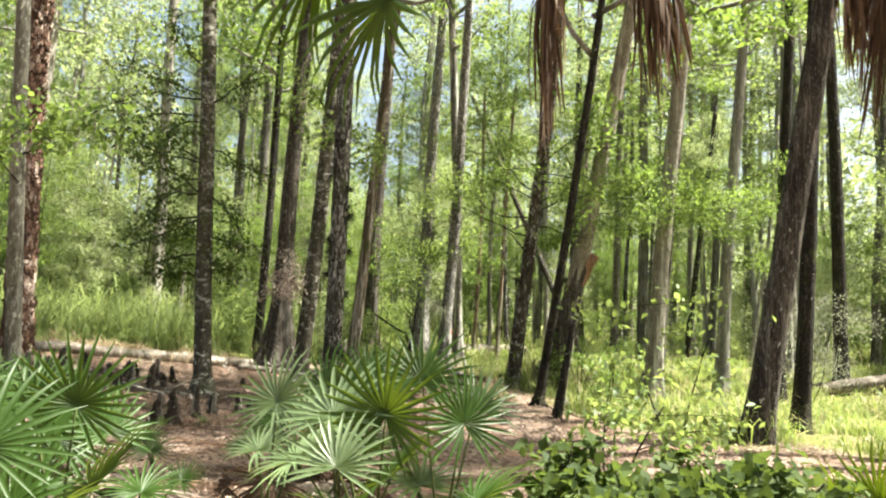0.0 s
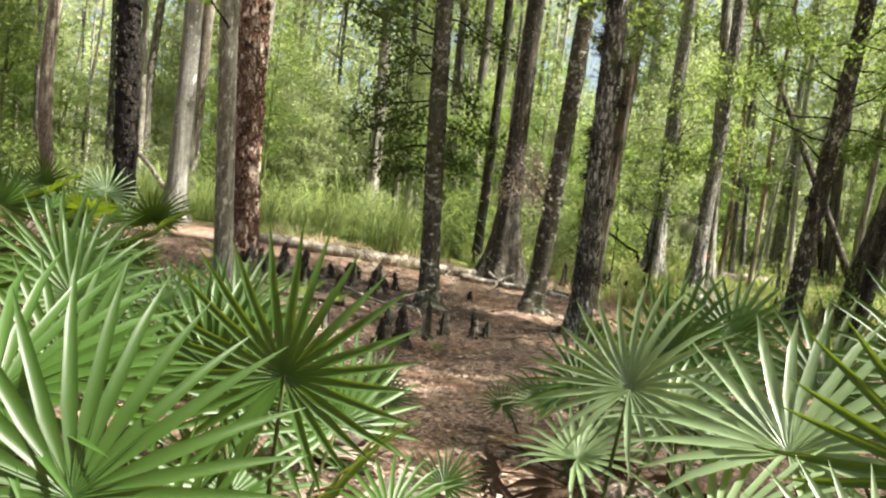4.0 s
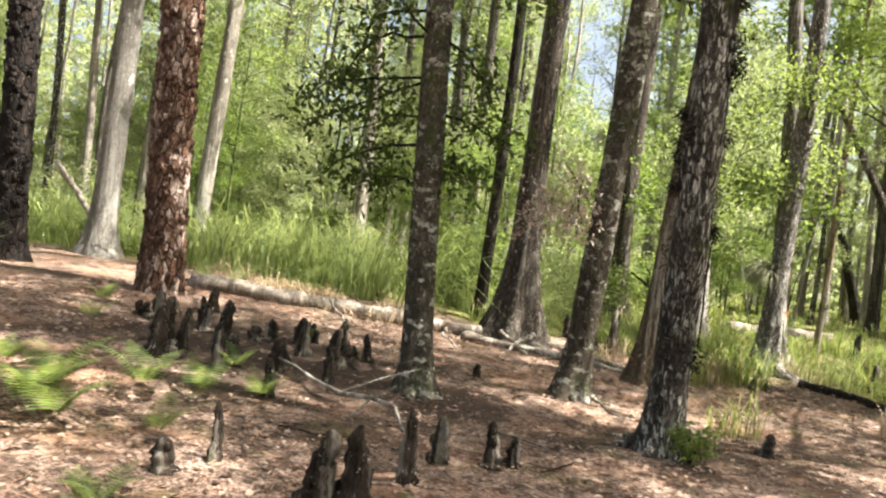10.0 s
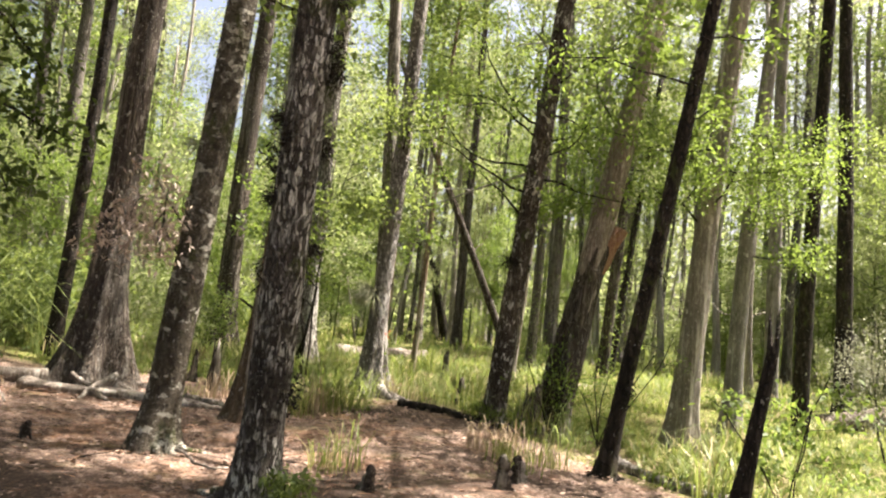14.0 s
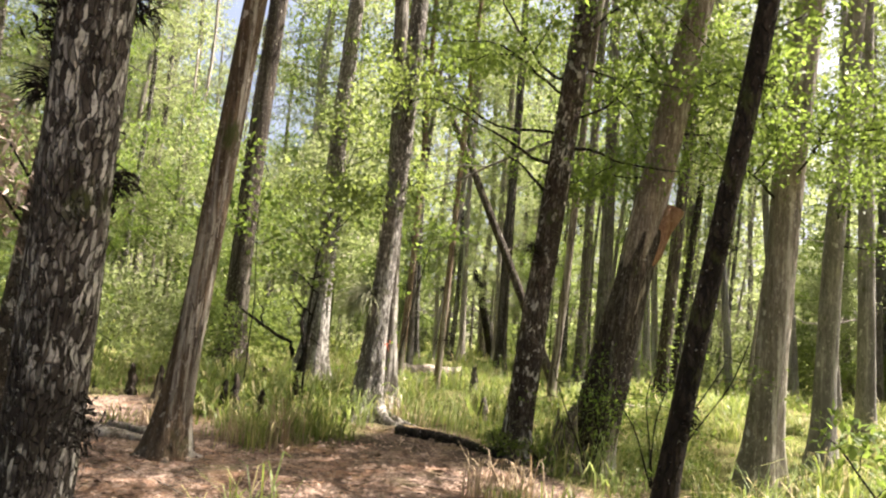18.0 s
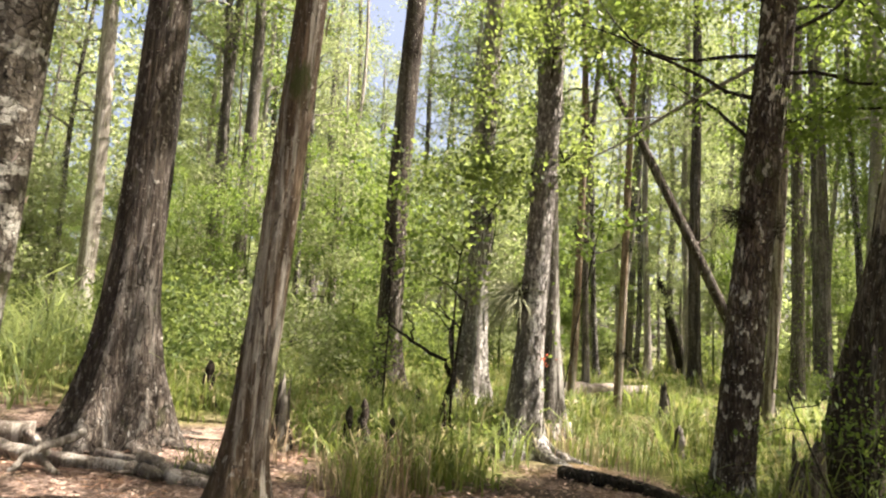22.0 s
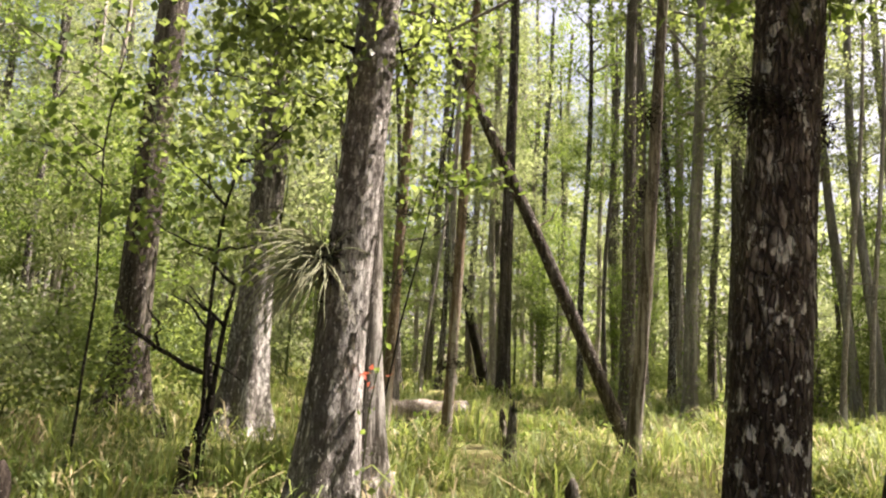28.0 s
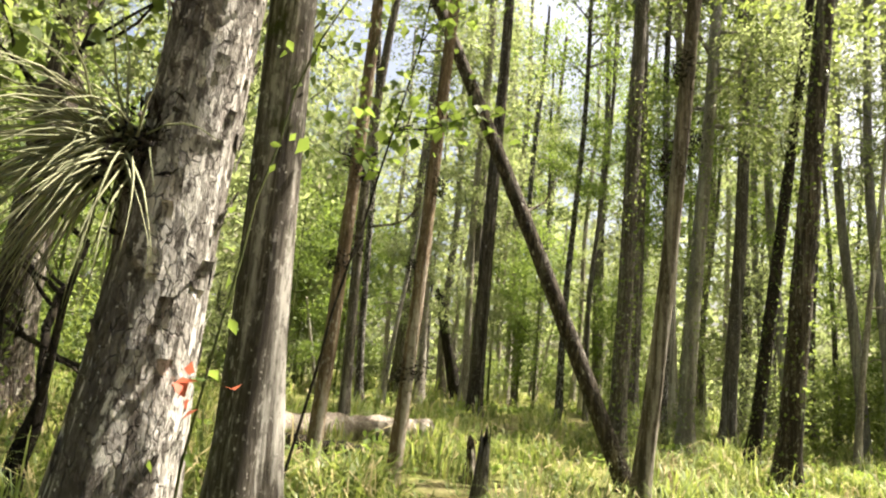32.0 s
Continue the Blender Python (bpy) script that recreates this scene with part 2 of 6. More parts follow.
FLUTED = bark("fluted_brown_bark", (0.026, 0.021, 0.017), (0.11, 0.090, 0.072), (0.25, 0.21, 0.17), (0.50, 0.48, 0.43), 0.2, 14, 0.035, (30, 0.04, 0.07), 0.1, 1.0, 12, 0.4, 0.2, flecks=0.3)
LEAF = leafy("leaf_green", (0.040, 0.070, 0.024), (0.098, 0.14, 0.046), (0.33, 0.42, 0.10), 0.45, 0.45)
LEAF_DARK = leafy("leaf_dark", (0.028, 0.046, 0.016), (0.06, 0.085, 0.028), (0.16, 0.22, 0.04), 0.6, 0.35, None, 0.1)
LEAF_LIGHT = leafy("leaf_light", (0.052, 0.092, 0.024), (0.115, 0.168, 0.045), (0.27, 0.38, 0.07), 0.5, 0.46)
# paler than the other greens: distance haze is put into the leaf colour
LEAF_HAZED = leafy("leaf_hazed", (0.095, 0.125, 0.056), (0.21, 0.25, 0.12), (0.42, 0.50, 0.20), 0.6, 0.48, (0.24, 0.22, 0.18))
GRASS = leafy("grass_blade", (0.055, 0.085, 0.024), (0.165, 0.205, 0.062), (0.33, 0.41, 0.09), 0.45, 0.40, (0.34, 0.28, 0.16))
REED = leafy("reed_blade", (0.055, 0.090, 0.034), (0.175, 0.225, 0.085), (0.42, 0.50, 0.16), 0.5, 0.42)
STRAW = leafy("straw", (0.24, 0.18, 0.115), (0.42, 0.33, 0.22), (0.35, 0.26, 0.15), 0.7, 0.25)
NEEDLES = leafy("pine_needles", (0.15, 0.075, 0.045), (0.36, 0.215, 0.135), (0.20, 0.10, 0.05), 0.7, 0.12, None, 0.1)
LITTER = leafy("dead_leaf", (0.070, 0.045, 0.034), (0.385, 0.29, 0.23), (0.18, 0.11, 0.07), 0.8, 0.12, None, 0.08)
PALMETTO = leafy("palmetto_leaf", (0.012, 0.032, 0.006), (0.045, 0.088, 0.013), (0.32, 0.44, 0.02), 0.42, 0.20, None, 0.24)
# lighter copy of the palmetto leaf: sun glare is put into its colour
PALMETTO_GLARE = leafy("palmetto_leaf_glare", (0.075, 0.115, 0.050), (0.20, 0.26, 0.135), (0.36, 0.46, 0.06), 0.36, 0.28, None, 0.45)
PALM_DRY = leafy("dry_palmetto_leaf", (0.26, 0.20, 0.17), (0.50, 0.42, 0.36), (0.30, 0.22, 0.16), 0.6, 0.15)
PALM_DEAD = leafy("dead_palm_leaf", (0.038, 0.021, 0.013), (0.135, 0.085, 0.054), (0.11, 0.06, 0.03), 0.7, 0.2)
RED_LEAF = leafy("red_leaf", (0.30, 0.05, 0.035), (0.46, 0.13, 0.09), (0.5, 0.14, 0.08), 0.5, 0.4)
STEM = bark("green_stem", (0.05, 0.07, 0.02), (0.11, 0.13, 0.045), (0.18, 0.18, 0.08), (0.3, 0.3, 0.2), 0.1, 14, 0.1)
AIRPLANT = leafy("air_plant_leaf", (0.17, 0.19, 0.10), (0.40, 0.41, 0.26), (0.22, 0.26, 0.10), 0.6, 0.25)
MOSS = leafy("grey_moss", (0.17, 0.18, 0.13), (0.30, 0.31, 0.23), (0.25, 0.26, 0.17), 0.8, 0.3)


def soil():
    m, t, p = nodes_of("forest_soil")
    co = t.nodes.new("ShaderNodeTexCoord").outputs["Object"]
    fine = noise_at(t, co, 38, (1, 1, 1), 5, 0.7)
    needle = noise_at(t, co, 90, (1, 0.4, 1), 3, 0.7)
    patch = noise_at(t, co, 0.9, (1, 1, 1), 5)
    col = ramp(t, fine, (0.38, (0.050, 0.033, 0.026)), (0.49, (0.215, 0.150, 0.118)), (0.60, (0.45, 0.35, 0.29)))
    col = mix(t, ramp(t, needle, (0.5, BLACK), (0.62, grey(0.3))), col, (0.28, 0.175, 0.115))
    col = mix(t, ramp(t, patch, (0.40, BLACK), (0.56, WHITE)), mix(t, 0.65, col, (0.04, 0.026, 0.019)), col)
    rust = noise_at(t, co, 1.1, (1, 1.3, 1), 6, 0.65)
    col = mix(t, ramp(t, rust, (0.50, BLACK), (0.62, grey(0.6))), col, mix(t, fine, (0.13, 0.066, 0.04), (0.40, 0.235, 0.15)))
    clot = noise_at(t, co, 9.0, (1, 1, 1), 6, 0.7)
    col = mix(t, ramp(t, clot, (0.40, grey(0.75)), (0.52, BLACK)), col, (0.035, 0.024, 0.018))
    green = noise_at(t, co, 1.7, (1, 1, 1), 6)
    col = mix(t, ramp(t, green, (0.56, BLACK), (0.72, (0.5, 0.5, 0.5))), col, (0.11, 0.115, 0.035))
    floor_mask = t.nodes.new("ShaderNodeAttribute")
    floor_mask.attribute_name = "grassy"
    sward = ramp(t, fine, (0.35, (0.045, 0.05, 0.016)), (0.6, (0.15, 0.165, 0.045)))
    col = mix(t, floor_mask.outputs["Fac"], col, sward)
    # dark soil colour for mud and for the shade painted in with it
    mud_shade = t.nodes.new("ShaderNodeAttribute")
    mud_shade.attribute_name = "mud_shade"
    col = mix(t, mud_shade.outputs["Fac"], col, ramp(t, fine, (0.35, (0.022, 0.016, 0.012)), (0.6, (0.085, 0.062, 0.048))))
    t.links.new(col, p.inputs["Base Color"])
    p.inputs["Roughness"].default_value = 0.95
    p.inputs["Specular IOR Level"].default_value = 0.1
    b = add(t, "ShaderNodeBump", Strength=0.8, Distance=0.03)
    t.links.new(fine, b.inputs["Height"])
    t.links.new(b.outputs[0], p.inputs["Normal"])
    return m


SOIL = soil()

# ---- tools for meshes ----
rng = np.random.default_rng(7)


def mesh_of(name, verts, faces, material):
    """A mesh from an array of corners and an array of faces with one count of corners."""
    verts, faces = np.asarray(verts, np.float32), np.asarray(faces, np.int32)
    me = bpy.data.meshes.new(name)
    n, k = faces.shape
    me.vertices.add(len(verts)), me.loops.add(n * k), me.polygons.add(n)
    me.vertices.foreach_set("co", verts.ravel())
    me.loops.foreach_set("vertex_index", faces.ravel())
    me.polygons.foreach_set("loop_start", np.arange(n, dtype=np.int32) * k)
    me.polygons.foreach_set("use_smooth", np.ones(n, bool))
    me.update(calc_edges=True)
    me.materials.append(material)
    return me


def put(name, me, parent, m=None, label=""):
    """One mesh object under a thing or a part."""
    ob = new(name, me)
    ob.parent = parent
    if m is not None:
        ob.matrix_basis = m
    if label:
        ob["label"] = label
    return ob


def thing(name, m, label, category, group="", kind=""):
    ob = new(name)
    ob.empty_display_size = 0.2
    ob.matrix_basis = m
    return tagged(ob, label, category, group, kind)


def smooth(a, b, v):
    u = np.clip((np.asarray(v, float) - a) / (b - a), 0, 1)
    return u * u * (3 - 2 * u)


def lump(x, y):
    return (0.5 * np.sin(0.83 * x + 1.3) * np.sin(0.71 * y + 0.4) + 0.3 * np.sin(1.9 * x - 0.7 * y) + 0.2 * np.sin(2.3 * y + 1.1 * x + 2))


def ground_z(x, y):
    """Height of the forest floor: nearly level, a low rise under the pines."""
    x, y = np.asarray(x, float), np.asarray(y, float)
    z = -0.1 + 0.010 * np.clip(y, 0, 50) + 0.42 * smooth(3.2, 9.5, -x) * smooth(4, 12, y)
    dip = 0.4 * smooth(0, 5, x) * smooth(10, 14, y) * smooth(22, 18, y) * smooth(14, 9, x)
    return z - dip + 0.035 * lump(x, y)


def gz(x, y):
    return float(ground_z(x, y))


def tube(points, radii, sides=8, twist=0.0, wob=None):
    """Corners and quads of a tube along points; wob(angle, along) scales its radius."""
    P = np.asarray(points, float)
    R = np.asarray(radii, float)
    n = len(P)
    d = np.gradient(P, axis=0)
    d /= np.linalg.norm(d, axis=1)[:, None] + 1e-9
    ref = np.where(np.abs(d[:, 2:3]) > 0.8, np.array([[1.0, 0, 0]]), np.array([[0, 0, 1.0]]))
    if np.abs(d[:, 2]).mean() > 0.6:
        ref = np.tile([[1.0, 0, 0]], (n, 1))
    else:
        ref = np.tile([[0, 0, 1.0]], (n, 1))
    u = np.cross(d, ref)
    u /= np.linalg.norm(u, axis=1)[:, None] + 1e-9
    v = np.cross(d, u)
    a = np.linspace(0, 2 * np.pi, sides, endpoint=False)
    rr = R[:, None] * np.ones((1, sides))
    if wob is not None:
        rr = rr * wob
    V = P[:, None, :] + rr[:, :, None] * (np.cos(a)[None, :, None] * u[:, None, :] + np.sin(a)[None, :, None] * v[:, None, :])
    i = np.arange(n - 1)[:, None] * sides
    j = np.arange(sides)[None, :]
    k = (j + 1) % sides
    Fq = np.stack([i + j, i + k, i + sides + k, i + sides + j], -1).reshape(-1, 4)
    V = V.reshape(-1, 3)
    V = np.vstack([V, P[:1], P[-1:]])
    c0, c1 = len(V) - 2, len(V) - 1
    caps = []
    for q in range(0, sides, 2):
        q1, q2 = (q + 1) % sides, (q + 2) % sides
        caps.append([c0, q2, q1, q])
        b = (n - 1) * sides
        caps.append([c1, b + q, b + q1, b + q2])
    return V, np.vstack([Fq, np.array(caps)])


def join(parts):
    vs, fs, o = [], [], 0
    for v, f in parts:
        vs.append(v), fs.append(np.asarray(f) + o)
        o += len(v)
    return np.vstack(vs), np.vstack(fs)


def leaves(centres, size, r, up=0.35, slim=0.45, spread=0.4, single=False):
    """Folded four-cornered leaves, two faces each, at the given centres."""
    n = len(centres)
    d = r.normal(size=(n, 3))
    d[:, 2] -= up * 0.8
    d /= np.linalg.norm(d, axis=1)[:, None]
    nrm = r.normal(size=(n, 3)) * 0.9
    nrm[:, 2] += up * 2.2
    s = np.cross(d, nrm)
    s /= np.linalg.norm(s, axis=1)[:, None] + 1e-9
    nn = np.cross(s, d)
    L = size * r.uniform(1 - spread, 1 + spread, n)[:, None]
    c = np.asarray(centres)
    base = c - 0.5 * L * d
    tip = c + 0.5 * L * d
    if single:
        V = np.stack([base - 0.3 * slim * L * s, c + 0.6 * slim * L * s + 0.15 * L * nn, tip], 1).reshape(-1, 3)
        return V, np.arange(3 * n).reshape(-1, 3)
    a = c + 0.5 * slim * L * s + 0.12 * L * nn - 0.08 * L * d
    b = c - 0.5 * slim * L * s + 0.12 * L * nn - 0.08 * L * d
    V = np.stack([base, a, tip, b], 1).reshape(-1, 3)
    i = np.arange(n)[:, None] * 4
    Ft = np.concatenate([i + np.array([[0, 1, 2]]), i + np.array([[0, 2, 3]])], 1).reshape(-1, 3)
    return V, Ft


def wander(start, aim, length, steps, r, curl=0.15, rise=0.0):
    """A line that grows from start along aim, wandering."""
    d = np.array(aim, float)
    d /= np.linalg.norm(d)
    p = [np.array(start, float)]
    for _ in range(steps):
        d = d + r.normal(size=3) * curl + np.array([0, 0, rise])
        d /= np.linalg.norm(d)
        p.append(p[-1] + d * length / steps)
    return np.array(p)


def trunk_mesh(h, r0, r1, lean, material, flare=0.5, lobes=0, sides=18, step=0.12, rough=0.07, sway=0.05, seed=1, flare_h=0.35, bend=0.0, top_break=False):
    """A tapered trunk on its own foot: flare or buttresses below, uneven rind, slight sway."""
    r = np.random.default_rng(seed)
    z = np.concatenate([np.arange(-0.25, min(4.0, h), step), np.arange(min(4.0, h), h + 0.01, step * 2.5)])
    z = np.unique(np.append(z, h))
    ph = r.uniform(0, 6.28, 8)
    zz = np.clip(z, 0, None)
    cx = lean[0] * zz + sway * (np.sin(0.55 * zz + ph[0]) - np.sin(ph[0])) + bend * (zz / h) ** 2 * h
    cy = lean[1] * zz + sway * (np.sin(0.48 * zz + ph[1]) - np.sin(ph[1]))
    rad = r1 + (r0 - r1) * (1 - np.clip(zz / h, 0, 1)) ** 0.9
    a = np.linspace(0, 2 * np.pi, sides, endpoint=False)
    foot = flare * np.exp(-zz / flare_h)[:, None]
    if lobes:
        lob = 0.55 + 0.75 * np.abs(np.cos(0.5 * lobes * a[None, :] + ph[2] + 0.25 * np.sin(2 * a + ph[3])[None, :])) ** 1.5
    else:
        lob = 1 + 0.35 * np.sin(3 * a + ph[2])[None, :] + 0.2 * np.sin(5 * a + ph[3])[None, :]
    wob = 1 + foot * lob
    tex = np.zeros((len(z), sides))
    for i, zi in enumerate(z):
        for j, aj in enumerate(a):
            ca, sa = math.cos(aj), math.sin(aj)
            tex[i, j] = noise.noise((3.1 * ca + seed, 3.1 * sa, zi * 1.1)) + 0.6 * noise.noise((7 * ca, 7 * sa + seed, zi * 2.6))
    wob = wob * (1 + rough * tex)
    V = np.zeros((len(z), sides, 3))
    V[:, :, 0] = cx[:, None] + rad[:, None] * wob * np.cos(a)
    V[:, :, 1] = cy[:, None] + rad[:, None] * wob * np.sin(a)
    V[:, :, 2] = z[:, None]
    if top_break:
        V[-1, :, 2] += r.uniform(-0.05, 0.35, sides)
        V[-2, :, 2] += r.uniform(-0.03, 0.06, sides)
    i = np.arange(len(z) - 1)[:, None] * sides
    j = np.arange(sides)[None, :]
    k = (j + 1) % sides
    Fq = np.stack([i + j, i + k, i + sides + k, i + sides + j], -1).reshape(-1, 4)
    Vf = np.vstack([V.reshape(-1, 3), [[cx[-1], cy[-1], z[-1] - (0.25 if top_break else 0)]]])
    b = (len(z) - 1) * sides
    caps = [[b + q, b + (q + 1) % sides, b + (q + 2) % sides, len(Vf) - 1] for q in range(0, sides, 2)]
    me = mesh_of("trunk", Vf, np.vstack([Fq, caps]), material)
    return me, (lambda t: np.array([np.interp(t, z, cx), np.interp(t, z, cy), t]))


def crown_pair(seed, reach, height, tips, per_tip, size, clump, leaf_mat, bark_mat, limb_r=0.05, droop=0.0, slim=0.45, up=0.35, twigs=True, single=False):
    """Two meshes about an upright axis: limbs, and the leaves that they carry. The crown starts at z = 0."""
    r = np.random.default_rng(seed)
    limb_parts, cents = [], []
    for i in range(tips):
        h = height * (i + r.uniform(0, 1)) / tips
        a = 2.4 * i + r.uniform(-0.5, 0.5)
        span = reach * (0.45 + 0.75 * math.sin(math.pi * min(0.95, 0.12 + 0.83 * h / height))) * r.uniform(0.6, 1.1)
        line = wander((0, 0, h), (math.cos(a), math.sin(a), r.uniform(0.1, 0.7) - droop), span, 6, r, 0.22, 0.02 - 0.1 * droop)
        limb_parts.append(tube(line, np.linspace(limb_r * (1.1 - 0.6 * h / height), 0.008, 7), 4))
        for k in (3, 4, 5, 6):
            side = line[k] + r.normal(size=3) * clump * 0.9
            if twigs:
                limb_parts.append(tube(np.array([line[k], 0.5 * (line[k] + side) + r.normal(size=3) * 0.05, side]), [0.012, 0.009, 0.004], 3 + 1))
            n = per_tip // 4
            cents.append(side + r.normal(size=(n, 3)) * np.array([clump, clump, clump * 0.55]))
    lv, lf = leaves(np.vstack(cents), size, r, up, slim, 0.4, single)
    bv, bf = join(limb_parts)
    return mesh_of("limb", bv, bf, bark_mat), mesh_of("crown", lv, lf, leaf_mat)

# ---- ground ----
def spaced(lo, hi, a, b, fine, far):
    """Coordinates, close together from a to b and wider and wider out to lo and hi."""
    mid = list(np.arange(a, b + 0.001, fine))
    s, v, right = fine, mid[-1], []
    while v < hi:
        s = min(s * 1.18, far)
        v += s
        right.append(v)
    s, v, left = fine, mid[0], []
    while v > lo:
        s = min(s * 1.18, far)
        v -= s
        left.append(v)
    return np.array(left[::-1] + mid + right)


def grass_edge(x, y):
    """0 on the bare ground along the walk, 1 past the line where the grass begins."""
    edge = 16.5 - 6.3 * smooth(1.3, 3.0, x) - 1.8 * smooth(2.9, 4.2, x) + 0.8 * np.sin(1.7 * x) + 1.0 * smooth(5, 9, -x) + 2.2 * smooth(-6.8, -5.0, x) * smooth(-1.6, -3.2, x)
    return smooth(-0.4, 1.4, y - edge)


def grassy(x, y):
    """How grassy the floor is: bare along the walk, grassy in the wet ground beyond and in the sun."""
    return grass_edge(x, y) * np.clip(0.5 + 1.3 * lump(1.3 * x, 1.3 * y), 0.08, 1)


def damp_shade(x, y):
    """The dark low ground between the last trees of the bare floor: wet litter with tree shade painted in."""
    return np.exp(-((x - 0.1) / 2.6) ** 2 - ((y - 11.6) / 1.5) ** 2)


def build_ground():
    xs, ys = spaced(-600, 600, -11, 9, 0.13, 60), spaced(-600, 600, -1, 27, 0.13, 60)
    X, Y = np.meshgrid(xs, ys)
    Z = ground_z(X, Y)
    near = smooth(40, 20, np.abs(X)) * smooth(60, 30, np.abs(Y - 10))
    rough = np.array([noise.noise((x * 1.3, y * 1.3, 0)) * 0.045 + noise.noise((x * 4.1, y * 4.1, 3)) * 0.02 for x, y in zip(X.ravel(), Y.ravel())]).reshape(X.shape)
    Z = Z + rough * near
    n, m = X.shape
    V = np.stack([X, Y, Z], -1).reshape(-1, 3)
    i, j = np.arange(n - 1)[:, None] * m, np.arange(m - 1)[None, :]
    Fq = np.stack([i + j, i + j + 1, i + m + j + 1, i + m + j], -1).reshape(-1, 4)
    me = mesh_of("ground", V, Fq, SOIL)
    me.attributes.new("grassy", "FLOAT", "POINT").data.foreach_set("value", np.clip(grassy(V[:, 0], V[:, 1]) * 1.2 + 0.55 * grass_edge(V[:, 0], V[:, 1]), 0, 0.92).astype(np.float32))
    x, y = V[:, 0], V[:, 1]
    # mud round knees and tree feet, the shade there painted in with it
    floor_mask = np.exp(-((x + 5.6) / 1.5) ** 2 - ((y - 11.9) / 1.5) ** 2) + 0.8 * np.exp(-((x + 4.0) / 0.8) ** 2 - ((y - 11.9) / 0.7) ** 2) + 0.6 * np.exp(-((x - 0.3) / 1.0) ** 2 - ((y - 16.2) / 0.6) ** 2) + 0.42 * damp_shade(x, y)
    floor_mask = smooth(0.22, 0.48, floor_mask + 0.35 * lump(3.1 * x, 2.7 * y) + 0.2 * lump(7.3 * x, 6.1 * y)) * 0.92
    me.attributes.new("mud_shade", "FLOAT", "POINT").data.foreach_set("value", floor_mask.astype(np.float32))
    tagged(new("ground", me), "brown forest floor of leaf litter and pine needles", "ground", kind="structure")


build_ground()

# ---- crowns shared by the trees ----
HIGH = [crown_pair(s, 3.5, 6.0, 17, 200, 0.16, 0.23, LEAF_LIGHT if s % 2 else LEAF, GREYBARK, 0.06, twigs=False) for s in (11, 12, 13)]
FAR = [crown_pair(s, 2.9, 10.0, 20, 252, 0.175, 0.40, (LEAF_HAZED, LEAF, LEAF_HAZED, LEAF_LIGHT)[s % 4], GREYBARK, 0.06, twigs=False, slim=0.6, single=True) for s in (21, 22, 23, 24)]
LOW = [crown_pair(s, 1.35, 3.8, 17, 420, 0.080, 0.21, m, STEM, 0.018, twigs=False, slim=0.6, single=True) for s, m in ((31, LEAF), (32, LEAF_LIGHT), (33, LEAF_HAZED))]
BUSH = [crown_pair(s, 0.9, 1.1, 12, 200, 0.08, 0.22, m, STEM, 0.012, twigs=False) for s, m in ((41, LEAF), (42, LEAF_HAZED))]


def crown_on(ob, pair, at, scale, turn=0.0):
    m = pose(*at, 0, 0, turn) @ Matrix.Scale(scale, 4)
    tagged(put("limb", pair[0], ob, m), kind="stuff")
    put("crown", pair[1], ob, m.copy())


def tree(label, x, y, lean, d, material, h=13.0, crown=None, start=0.55, scale=1.0, flare=0.6, lobes=0, sides=18, rough=0.07, seed=1, flare_h=0.35, step=0.12, sway=0.03, bend=0.0, taper=0.62, name="tree", group="swamp trees", top_break=False):
    ob = thing(name, pose(x, y, gz(x, y)), label, "tree", group)
    me, axis = trunk_mesh(h, d / 2, d / 2 * taper, lean, material, flare, lobes, sides, step, rough, sway, seed, flare_h, bend, top_break)
    put("trunk", me, ob)
    if crown is not None:
        crown_on(ob, crown, axis(h * start), scale, 47.0 * seed)
    return ob, axis


def twig(parent, start, aim, length, r0, seed, material=GREYBARK, name="branch", curl=0.18, rise=0.0, steps=8, r1=0.006, label=""):
    r = np.random.default_rng(seed)
    line = wander(start, aim, length, steps, r, curl, rise)
    V, Fq = tube(line, np.linspace(r0, r1, steps + 1), 6)
    put(name, mesh_of(name, V, Fq, material), parent, None, label)
    return line


def spray(parent, lines, per, size, spread, material, seed, slim=0.42, up=0.4, name="foliage", first=2):
    """Leaves along the outer part of some branch lines, with their twigs."""
    r = np.random.default_rng(seed)
    cents = []
    for line in lines:
        for p in line[first:]:
            cents.append(p + r.normal(size=(per, 3)) * np.array([spread, spread, spread * 0.7]))
    V, Ft = leaves(np.vstack(cents), size, r, up, slim)
    put(name, mesh_of(name, V, Ft, material), parent)


def knots(parent, axis, zs, radius, seed, material=DARKBARK, size=0.05):
    """Small tufts of epiphytes and dark knots that cling to a trunk."""
    r = np.random.default_rng(seed)
    for z in zs:
        a = r.uniform(0, 6.28)
        c = axis(z) + radius * 0.95 * np.array([math.cos(a), math.sin(a), 0])
        V, Ft = leaves(c + r.normal(size=(150, 3)) * size * np.array([0.8, 0.8, 1.1]), size * 0.8, r, 0.1, 0.25)
        tagged(put("epiphyte", mesh_of("epiphyte", V, Ft, material), parent), kind="stuff")


# ---- the trees that stand along the walk ----
PINE_TREE, ax = tree("tall pine with reddish-brown plated bark on the rise", -8.1, 13.6, (-0.022, -0.01), 0.53, PINE, 17, HIGH[0], 0.62, 1.2, 0.22, 0, 22, 0.07, 2, 0.3, 0.10, taper=0.7, name="pine_tree", group="pines")


